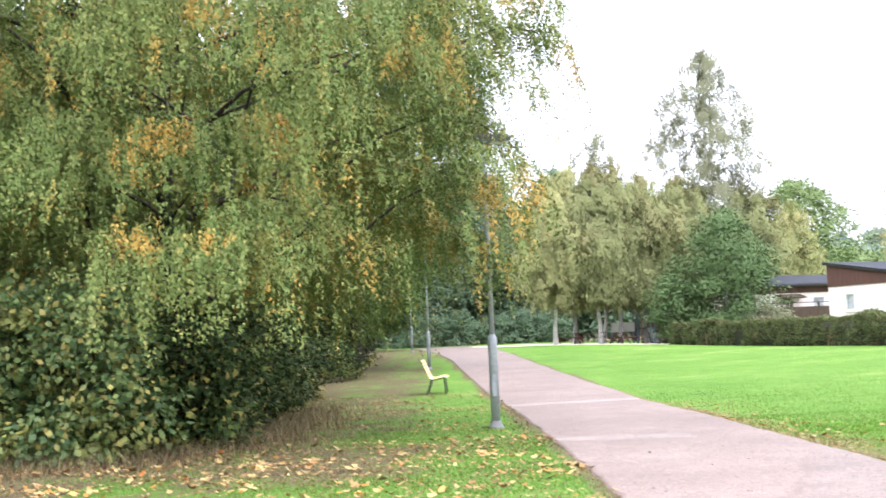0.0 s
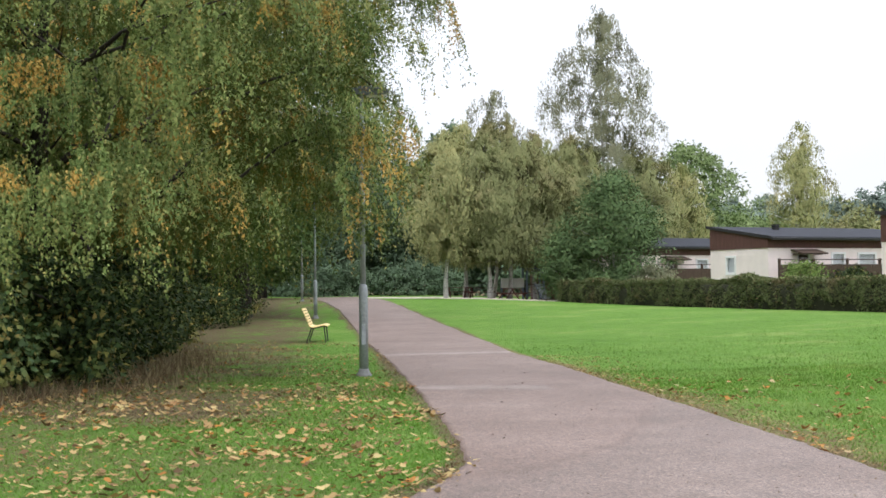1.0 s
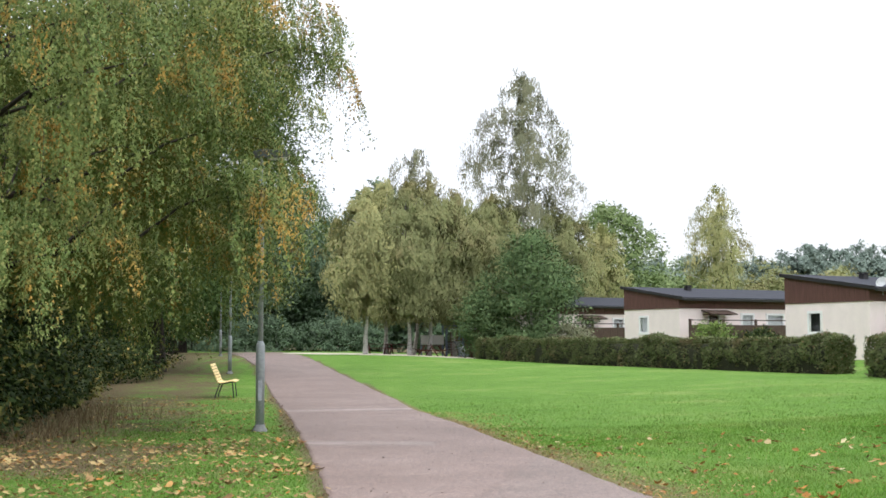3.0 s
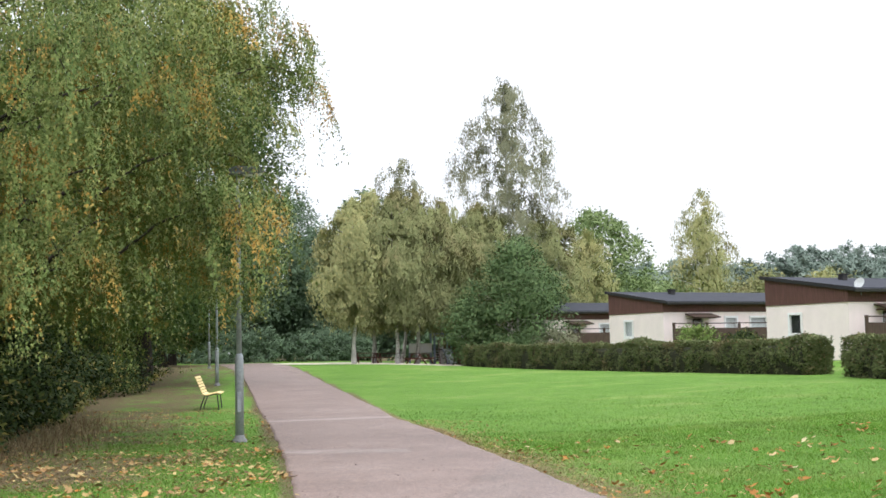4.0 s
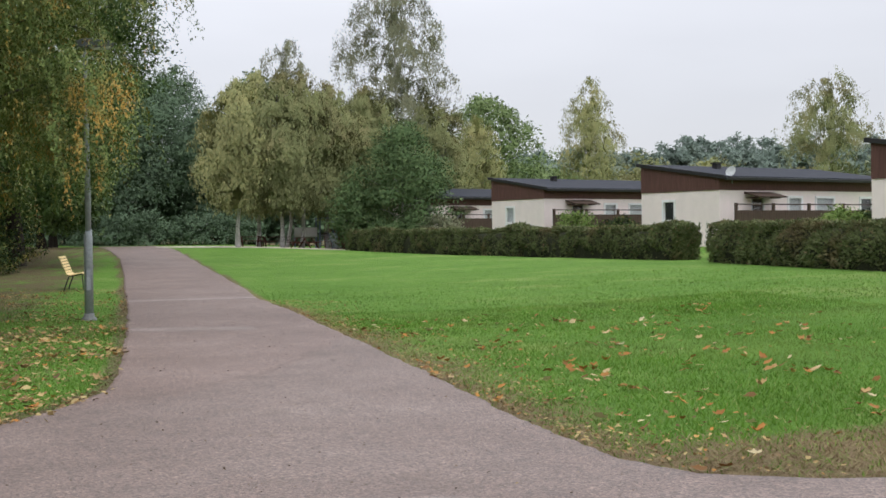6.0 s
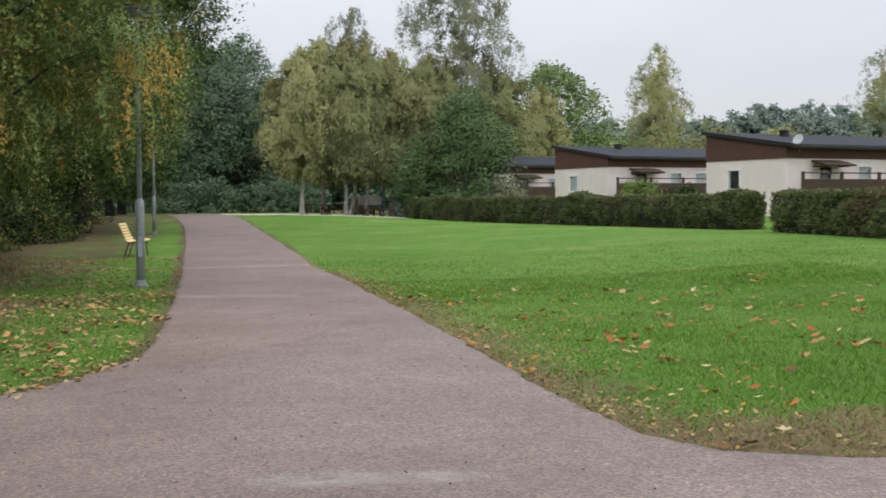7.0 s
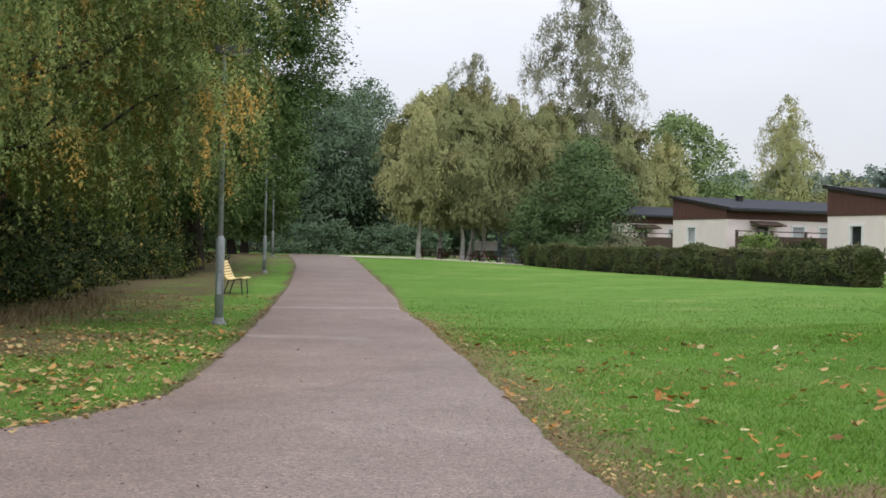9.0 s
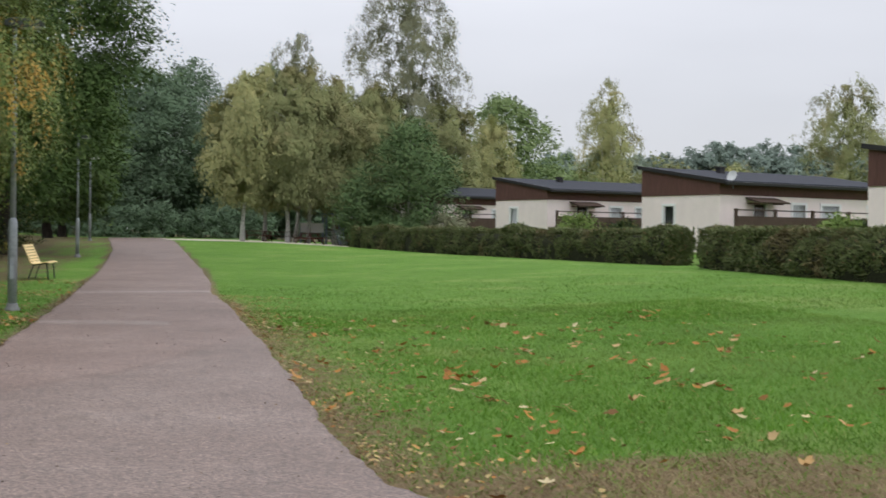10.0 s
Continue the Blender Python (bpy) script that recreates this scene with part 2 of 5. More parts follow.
def path_material():
    m, n, l, b = material("worn_pinkish_asphalt", 0.62, 0.5)
    big = noise_node(n, l, 0.35, 5, 0.65)
    mid = noise_node(n, l, 2.2, 5, 0.7)
    vor = n.new("ShaderNodeTexVoronoi")
    vor.inputs["Scale"].default_value = 75
    tc = n.new("ShaderNodeTexCoord")
    l.new(tc.outputs["Object"], vor.inputs["Vector"])
    col = ramp(n, l, big, [(0.3, (0.152, 0.107, 0.088)), (0.5, (0.198, 0.143, 0.120)), (0.7, (0.247, 0.187, 0.160))])
    col = mixed(n, l, 0.55, col, ramp(n, l, mid, [(0.25, (0.75, 0.75, 0.77)), (0.75, (1.2, 1.18, 1.17))]), "MULTIPLY")
    vor2 = n.new("ShaderNodeTexVoronoi")
    vor2.inputs["Scale"].default_value = 22
    l.new(tc.outputs["Object"], vor2.inputs["Vector"])
    col = mixed(n, l, ramp(n, l, vor2.outputs["Distance"], [(0.10, (0.6, 0.6, 0.6)), (0.17, (0, 0, 0))]), col, (0.075, 0.06, 0.055))
    col = mixed(n, l, 0.95, col, ramp(n, l, vor.outputs["Color"], [(0.0, (0.35, 0.35, 0.36)), (0.5, (0.98, 0.96, 0.95)), (1.0, (1.65, 1.6, 1.56))]), "MULTIPLY")
    vor3 = n.new("ShaderNodeTexVoronoi")
    vor3.inputs["Scale"].default_value = 44
    l.new(tc.outputs["Object"], vor3.inputs["Vector"])
    col = mixed(n, l, 0.8, col, ramp(n, l, vor3.outputs["Color"], [(0.0, (0.5, 0.5, 0.52)), (0.45, (0.98, 0.97, 0.96)), (0.8, (1.08, 1.06, 1.05)), (1.0, (1.75, 1.7, 1.65))]), "MULTIPLY")
    at = n.new("ShaderNodeAttribute")
    at.attribute_name = "stain"
    grit = n.new("ShaderNodeMath")
    grit.operation = "MULTIPLY"
    l.new(at.outputs["Fac"], grit.inputs[0])
    l.new(ramp(n, l, mid, [(0.35, (0.2, 0.2, 0.2)), (0.65, (1, 1, 1))]), grit.inputs[1])
    col = mixed(n, l, grit.outputs[0], col, (0.42, 0.38, 0.35))
    dirt = noise_node(n, l, 0.8, 6, 0.75)
    col = mixed(n, l, ramp(n, l, dirt, [(0.56, (0, 0, 0)), (0.70, (0.55, 0.55, 0.55))]), col, (0.135, 0.092, 0.07))
    # older, greyer asphalt with coarse dark grit on one side of a brown-stained seam
    old = n.new("ShaderNodeAttribute")
    old.attribute_name = "old"
    grey = mixed(n, l, 1.0, col, (0.93, 0.97, 0.98), "MULTIPLY")
    coarse = noise_node(n, l, 26, 4, 0.8)
    grey = mixed(n, l, ramp(n, l, coarse, [(0.30, (0.75, 0.75, 0.75)), (0.42, (0, 0, 0))]), grey, (0.06, 0.05, 0.045))
    col = mixed(n, l, old.outputs["Fac"], col, grey)
    seam = n.new("ShaderNodeAttribute")
    seam.attribute_name = "seam"
    rub = n.new("ShaderNodeMath")
    rub.operation = "MULTIPLY"
    l.new(seam.outputs["Fac"], rub.inputs[0])
    l.new(ramp(n, l, noise_node(n, l, 9, 4, 0.7), [(0.35, (0.1, 0.1, 0.1)), (0.6, (0.8, 0.8, 0.8))]), rub.inputs[1])
    col = mixed(n, l, rub.outputs[0], col, (0.085, 0.055, 0.04))
    l.new(col, b.inputs["Base Color"])
    bumped(n, l, b, vor.outputs["Distance"], 0.5, 0.01)
    return m


M_LAWN = lawn_material()
M_PATH = path_material()
M_SAND = plain("pale_playground_sand", (0.62, 0.56, 0.47), 0.95, 0.1, vary=0.2, scale=1.5)
M_STEEL = plain("galvanised_steel", (0.34, 0.365, 0.385), 0.5, 0.4, metal=0.35, vary=0.2, scale=14)
M_LAMPHEAD = plain("dark_grey_lamp_housing", (0.10, 0.11, 0.115), 0.6, 0.4, vary=0.15)
M_LAMPGLASS = plain("milky_lamp_glass", (0.65, 0.66, 0.62), 0.3, 0.5, vary=0.05)
M_CONCRETE = plain("cast_concrete", (0.20, 0.205, 0.20), 0.9, 0.2, vary=0.2, scale=20, bump=0.3)
M_BENCHWOOD = plain("yellow_painted_wood", (0.80, 0.62, 0.30), 0.55, 0.35, vary=0.10, scale=10, stretch=(12, 1, 12))
M_BLACKIRON = plain("black_painted_iron", (0.035, 0.04, 0.04), 0.5, 0.4, vary=0.2)
M_RENDER = plain("cream_wall_render", (0.90, 0.785, 0.745), 0.9, 0.15, vary=0.05, scale=1.2, bump=0.15)
M_BROWN = plain("dark_brown_boarding", (0.115, 0.056, 0.046), 0.75, 0.25, vary=0.22, scale=3, stretch=(6, 6, 0.5))
M_ROOF = plain("dark_roofing_felt", (0.040, 0.044, 0.054), 0.9, 0.15, vary=0.2, scale=2)
M_ROOFEDGE = plain("black_metal_flashing", (0.02, 0.018, 0.02), 0.5, 0.4, vary=0.1)
M_WHITE = plain("white_window_paint", (0.86, 0.85, 0.83), 0.5, 0.4, vary=0.04)
M_BLIND = plain("pale_window_blind", (0.55, 0.57, 0.56), 0.8, 0.2, vary=0.06)
M_ROOM = plain("dim_room_panel", (0.06, 0.06, 0.06), 0.9, 0.1)
M_FENCE = plain("dark_brown_stained_boards", (0.085, 0.058, 0.045), 0.8, 0.2, vary=0.3, scale=5, stretch=(5, 5, 0.6))
M_RED = plain("faded_red_boards", (0.11, 0.048, 0.04), 0.8, 0.2, vary=0.2)
M_STRAW = leaf_material("bleached_dry_grass", [(0.0, (0.15, 0.10, 0.055)), (0.4, (0.245, 0.185, 0.095)), (0.75, (0.33, 0.27, 0.145)), (0.85, (0.20, 0.25, 0.06)), (1.0, (0.16, 0.25, 0.05))])
M_TWIGS = leaf_material("dark_leaf_bits", [(0.0, (0.035, 0.024, 0.016)), (0.7, (0.085, 0.055, 0.035)), (0.95, (0.15, 0.10, 0.055)), (1.0, (0.38, 0.28, 0.12))], through_light=0.05)
M_DEAD = leaf_material("dry_brown_grass", [(0.0, (0.10, 0.065, 0.035)), (0.4, (0.18, 0.13, 0.07)), (0.8, (0.27, 0.22, 0.115)), (1.0, (0.36, 0.32, 0.18))])
M_ORANGE = leaf_material("fallen_maple_leaves", [(0.0, (0.17, 0.09, 0.03)), (0.3, (0.31, 0.13, 0.035)), (0.6, (0.43, 0.20, 0.05)), (0.82, (0.46, 0.33, 0.16)), (1.0, (0.54, 0.46, 0.27))], through_light=0.1)
M_FALLEN = leaf_material("fallen_leaves", [(0.0, (0.13, 0.08, 0.04)), (0.25, (0.30, 0.18, 0.08)), (0.5, (0.40, 0.28, 0.12)), (0.85, (0.48, 0.38, 0.17)), (0.94, (0.48, 0.23, 0.06)), (1.0, (0.42, 0.16, 0.04))], through_light=0.1)
M_BLADES = leaf_material("grass_blades", [(0.0, (0.088, 0.202, 0.022)), (0.5, (0.120, 0.252, 0.031)), (0.93, (0.175, 0.298, 0.054)), (1.0, (0.34, 0.34, 0.14))], ((0.185, 0.272, 0.062), 0.52, 0.7), through_light=0.3, patch_scale=0.35)


def pane_material():
    m, n, l, b = material("window_glass", 0.03, 0.5)
    b.inputs["Base Color"].default_value = (0.92, 0.95, 0.95, 1)
    b.inputs["Transmission Weight"].default_value = 1.0
    return m


M_GLASS = pane_material()


# ---- makers ----
def mesh_from(name, verts, faces, mats, smooth_faces=False):
    """A mesh of numpy verts (n, 3) and faces (m, k), all faces of one size."""
    verts, faces = np.asarray(verts, np.float32), np.asarray(faces, np.int32)
    me = bpy.data.meshes.new(name)
    k = faces.shape[1]
    me.vertices.add(len(verts))
    me.vertices.foreach_set("co", verts.ravel())
    me.loops.add(faces.size)
    me.loops.foreach_set("vertex_index", faces.ravel())
    me.polygons.add(len(faces))
    me.polygons.foreach_set("loop_start", np.arange(0, faces.size, k, dtype=np.int32))
    me.polygons.foreach_set("loop_total", np.full(len(faces), k, np.int32))
    me.update(calc_edges=True)
    for mt in (mats if isinstance(mats, (list, tuple)) else [mats]):
        me.materials.append(mt)
    if smooth_faces:
        me.polygons.foreach_set("use_smooth", np.ones(len(faces), bool))
    return me


def child(name, me, parent, label=""):
    ob = new(name, me)
    ob.parent = parent
    if label:
        ob["label"] = label
    return ob


def part(name, bm, mat, parent, label="", bevel=0.0):
    if bevel:
        bmesh.ops.bevel(bm, geom=bm.edges[:], offset=bevel, segments=2, affect="EDGES", profile=0.6)
    me = bpy.data.meshes.new(name)
    bm.to_mesh(me)
    bm.free()
    me.materials.append(mat)
    return child(name, me, parent, label)


def box(x0, y0, z0, x1, y1, z1, bm=None):
    bm = bm or bmesh.new()
    v = [bm.verts.new(p) for p in ((x0, y0, z0), (x1, y0, z0), (x1, y1, z0), (x0, y1, z0), (x0, y0, z1), (x1, y0, z1), (x1, y1, z1), (x0, y1, z1))]
    for f in ((3, 2, 1, 0), (4, 5, 6, 7), (0, 1, 5, 4), (1, 2, 6, 5), (2, 3, 7, 6), (3, 0, 4, 7)):
        bm.faces.new([v[i] for i in f])
    return bm


def prism(outline, a, b, axis="x", bm=None):
    """A solid: the outline in the two other axes, drawn from a to b along the axis."""
    bm = bm or bmesh.new()
    put = {"x": lambda p, d: (d, p[0], p[1]), "y": lambda p, d: (p[0], d, p[1]), "z": lambda p, d: (p[0], p[1], d)}[axis]
    lo, hi = [bm.verts.new(put(p, a)) for p in outline], [bm.verts.new(put(p, b)) for p in outline]
    n = len(outline)
    bm.faces.new(lo), bm.faces.new(hi[::-1])
    for i in range(n):
        bm.faces.new((lo[i], hi[i], hi[(i + 1) % n], lo[(i + 1) % n]))
    bmesh.ops.recalc_face_normals(bm, faces=bm.faces[:])
    return bm


def lathe(profile, bm=None, sides=16, at=(0, 0)):
    """A turned solid from (radius, z) pairs."""
    bm = bm or bmesh.new()
    rings = [[bm.verts.new((at[0] + r * math.cos(2 * math.pi * i / sides), at[1] + r * math.sin(2 * math.pi * i / sides), z)) for i in range(sides)] for r, z in profile]
    for a, b in zip(rings, rings[1:]):
        for i in range(sides):
            f = bm.faces.new((a[i], a[(i + 1) % sides], b[(i + 1) % sides], b[i]))
            f.smooth = True
    bm.faces.new(rings[0][::-1]), bm.faces.new(rings[-1])
    return bm


def tubes(lines, sides=6):
    """Tapered tubes along polylines [(points, radii)]: verts and faces."""
    vs, fs, base = [], [], 0
    for pts, rad in lines:
        pts = np.asarray(pts, float)
        d = np.gradient(pts, axis=0)
        d /= np.linalg.norm(d, axis=1)[:, None] + 1e-9
        ref = np.where(np.abs(d[:, 2:3]) > 0.9, np.array([[1.0, 0, 0]]), np.array([[0, 0, 1.0]]))
        a = np.cross(d, ref)
        a /= np.linalg.norm(a, axis=1)[:, None] + 1e-9
        b = np.cross(d, a)
        ang = np.linspace(0, 2 * np.pi, sides, endpoint=False)
        ring = pts[:, None] + np.asarray(rad)[:, None, None] * (np.cos(ang)[None, :, None] * a[:, None] + np.sin(ang)[None, :, None] * b[:, None])
        vs.append(ring.reshape(-1, 3))
        for i in range(len(pts) - 1):
            for j in range(sides):
                fs.append((base + i * sides + j, base + i * sides + (j + 1) % sides, base + (i + 1) * sides + (j + 1) % sides, base + (i + 1) * sides + j))
        base += len(pts) * sides
    return np.concatenate(vs), np.array(fs)


def leaves(points, axes, length, width, g, facing=None, loose=0.35, folded=False):
    """Pointed leaf blades at points along axes, their upper side turned towards facing: one triangle each, or a folded quad."""
    n = len(points)
    axes = axes / (np.linalg.norm(axes, axis=1)[:, None] + 1e-9)
    side = np.cross(axes, g.normal(size=(n, 3)) if facing is None else facing + g.normal(0, loose, (n, 3)))
    side /= np.linalg.norm(side, axis=1)[:, None] + 1e-9
    k = (0.65 + 0.7 * g.random((n, 1)))
    ln, wd = length * k, width * k
    if not folded:
        flat = -np.cross(axes, side)
        if facing is not None:
            side = np.where(np.sum(flat * facing, axis=1)[:, None] < 0, -side, side)
        v = np.stack([points + side * wd * 0.5, points + axes * ln, points - side * wd * 0.5], axis=1)
        return v.reshape(-1, 3), np.arange(3 * n).reshape(-1, 3)
    up = np.cross(axes, side)
    v = np.empty((n, 4, 3))
    v[:, 0] = points
    v[:, 1] = points + axes * ln * 0.45 + side * wd * 0.5 + up * wd * 0.12
    v[:, 2] = points + axes * ln
    v[:, 3] = points + axes * ln * 0.45 - side * wd * 0.5 + up * wd * 0.12
    return v.reshape(-1, 3), np.arange(4 * n).reshape(-1, 4)


def soften(me, v, facing, blend=0.6):
    """Round off the shading of small leaves: their normals lean towards the bough's own surface."""
    t = v.reshape(-1, 3, 3)
    flat = np.cross(t[:, 1] - t[:, 0], t[:, 2] - t[:, 0])
    flat /= np.linalg.norm(flat, axis=1)[:, None] + 1e-9
    f = facing / (np.linalg.norm(facing, axis=1)[:, None] + 1e-9)
    nrm = (1 - blend) * flat + blend * f
    nrm /= np.linalg.norm(nrm, axis=1)[:, None] + 1e-9
    me.attributes.new("custom_normal", "FLOAT_VECTOR", "POINT").data.foreach_set("vector", np.repeat(nrm, 3, axis=0).astype(np.float32).ravel())
    return me


LATTICE = np.random.default_rng(3).random((32, 32, 32))


def clumpy(P, size):
    """Soft random field, 0 to 1, whose lumps measure about size metres."""
    q = P / size
    i = np.floor(q).astype(int)
    t = q - i
    t = t * t * (3 - 2 * t)
    out = np.zeros(len(P))
    for dx in (0, 1):
        for dy in (0, 1):
            for dz in (0, 1):
                w = (t[:, 0] if dx else 1 - t[:, 0]) * (t[:, 1] if dy else 1 - t[:, 1]) * (t[:, 2] if dz else 1 - t[:, 2])
                out += w * LATTICE[(i[:, 0] + dx) % 32, (i[:, 1] + dy) % 32, (i[:, 2] + dz) % 32]
    return out


def profile_at(profile, f):
    p = np.asarray(profile)
    return np.interp(f, p[:, 0], p[:, 1])


def trunk_lines(g, tall, radius, lean, limb_from, limbs, reach, rise=0.5):
    """A tapered trunk with limbs that leave it and arch outwards."""
    k = np.linspace(0, 1, 9)
    wob = np.cumsum(g.normal(0, 0.018 * tall, (9, 2)) * 0.35, axis=0)
    wob[0] = 0
    pts = np.c_[lean[0] * k ** 1.5 + wob[:, 0], lean[1] * k ** 1.5 + wob[:, 1], tall * k]
    rad = radius * (1 - 0.93 * k)
    rad[0] *= 1.35
    lines = [(pts, rad)]
    for i in range(limbs):
        f = limb_from + (0.95 - limb_from) * (i + g.random()) / limbs
        at = np.array([np.interp(f, k, pts[:, j]) for j in range(3)])
        r = reach(f) * (0.7 + 0.35 * g.random())
        an = i * 2.4 + g.normal(0, 0.35)
        q = np.linspace(0, 1, 6)
        out = np.c_[np.cos(an) * r * q, np.sin(an) * r * q, rise * r * (q * 1.2 - 0.55 * q ** 2)] + np.cumsum(g.normal(0, 0.02 * r, (6, 3)), axis=0)
        lines.append((at + out, (np.interp(f, k, rad) * 0.55 + 0.008) * (1 - 0.9 * q)))
        for s in range(2):
            w = 2 + s * 2
            a2 = an + g.choice([-1, 1]) * (0.5 + 0.5 * g.random())
            r2 = r * 0.45
            q2 = np.linspace(0, 1, 4)
            lines.append((at + out[w] + np.c_[np.cos(a2) * r2 * q2, np.sin(a2) * r2 * q2, rise * 0.6 * r2 * q2], (np.interp(f, k, rad) * 0.25 + 0.006) * (1 - 0.9 * q2)))
    return lines


def tree_parts(name, at, lines, bark, leaf_mesh, label, category="tree", group="", crown_label=""):
    ob = tagged(new(name), label, category, group)
    ob.location = at
    v, f = tubes(lines[:1], 10)
    child("trunk", mesh_from("trunk", v, f, bark, True), ob)
    if len(lines) > 1:
        for i in range(1, len(lines), 3):
            v, f = tubes(lines[i:i + 3], 5)
            child("limb", mesh_from("limb", v, f, bark, True), ob)
    child("crown", leaf_mesh, ob, crown_label)
    return ob


def weeping_birch(at, tall, profile, base, seed, strands, per, leaf, mat, label, hang=(0.8, 2.2), lean=(0, 0), radius=0.16, bark=None, limbs=14, group="", lobes=0.22, name="birch_tree", bunch=14, bough=1.3, shell=0.33, fan_out=0.2, shift=(0, 0), voids=0.0, lump=0.75, skirt=None, aspect=0.66, stiff=0.55):
    """A birch: limbs arch up and out, and from them fine twigs hang, set with small leaves."""
    g = np.random.default_rng(seed)
    lines = trunk_lines(g, tall * 0.96, radius, lean, max(base / tall, 0.12), limbs, lambda f: 0.8 * profile_at(profile, (f * tall - base) / (tall - base)), 0.55)
    nb = max(8, strands // bunch)
    f = g.random(nb * 4)
    f = f[g.random(len(f)) < profile_at(profile, f) / max(p[1] for p in profile)][:nb]
    nb = len(f)
    an = g.random(nb) * 2 * np.pi
    lob = 1 + lobes * np.sin(an * 3 + f * 9 + seed) + lobes * 0.6 * np.sin(an * 5 - f * 14 + 2 * seed)
    r = profile_at(profile, f) * lob * g.random(nb) ** shell
    span = bough * (0.6 + 0.8 * g.random(nb))
    # along each bough: out from the limb, over and down
    s = g.random((nb, bunch)) ** 0.8
    rr = r[:, None] - span[:, None] * (1 - s)
    aa = an[:, None] + g.normal(0, fan_out, (nb, bunch)) * bough / np.maximum(r[:, None], 0.6)
    up = span[:, None] * (0.35 * np.sin(s * 2.6) - 0.45 * s ** 2)
    cx, cy = shift[0] + lean[0] * f ** 1.5, shift[1] + lean[1] * f ** 1.5
    start = np.stack([cx[:, None] + np.cos(aa) * rr, cy[:, None] + np.sin(aa) * rr, base + f[:, None] * (tall - base) + up + g.normal(0, 0.08 * bough, (nb, bunch))], axis=2).reshape(-1, 3)
    an = aa.ravel()
    n = len(start)
    ln = (hang[0] + (hang[1] - hang[0]) * g.random(n) ** 1.6) * (0.35 + 0.65 * s.ravel())
    q = np.sort(g.random((n, per)), axis=1)
    out = np.c_[np.cos(an), np.sin(an)]
    sway = g.normal(0, 0.10, (n, 2))
    px = start[:, None, 0] + out[:, None, 0] * 0.35 * np.sqrt(q) * ln[:, None] * 0.5 + sway[:, None, 0] * q * ln[:, None]
    py = start[:, None, 1] + out[:, None, 1] * 0.35 * np.sqrt(q) * ln[:, None] * 0.5 + sway[:, None, 1] * q * ln[:, None]
    pz = start[:, None, 2] + 0.12 * np.sin(q * 3) - ln[:, None] * q ** 1.15
    pz = np.maximum(pz, 0.15)
    P = np.stack([px, py, pz], axis=2).reshape(-1, 3)
    P += g.normal(0, leaf * 0.6, P.shape)
    ax = g.normal(0, stiff, P.shape)
    ax[:, 2] -= 0.75
    face = np.repeat(np.c_[np.cos(an) * 0.7, np.sin(an) * 0.7, np.full(n, 0.6)], per, axis=0)
    if skirt:
        keep = P[:, 2] > skirt[2] + 1.3 * (clumpy(P * np.array([1, 1, 0.3]) + 20, 0.9) - 0.5) + skirt[1] * np.maximum(0, P[:, 0] - skirt[0])
        P, ax, face = P[keep], ax[keep], face[keep]
    if voids:
        keep = clumpy(P + 50 + seed, lump) * 0.7 + clumpy(P + 80 + seed, lump * 0.45) * 0.3 > voids + 0.05 * g.random(len(P))
        P, ax, face = P[keep], ax[keep], face[keep]
    v, fc = leaves(P, ax, leaf, leaf * aspect, g, face)
    me = soften(mesh_from("crown", v, fc, mat), v, face)
    ob = tree_parts(name, at, lines, bark or M_BIRCHBARK, me, label, "tree", group)
    return ob


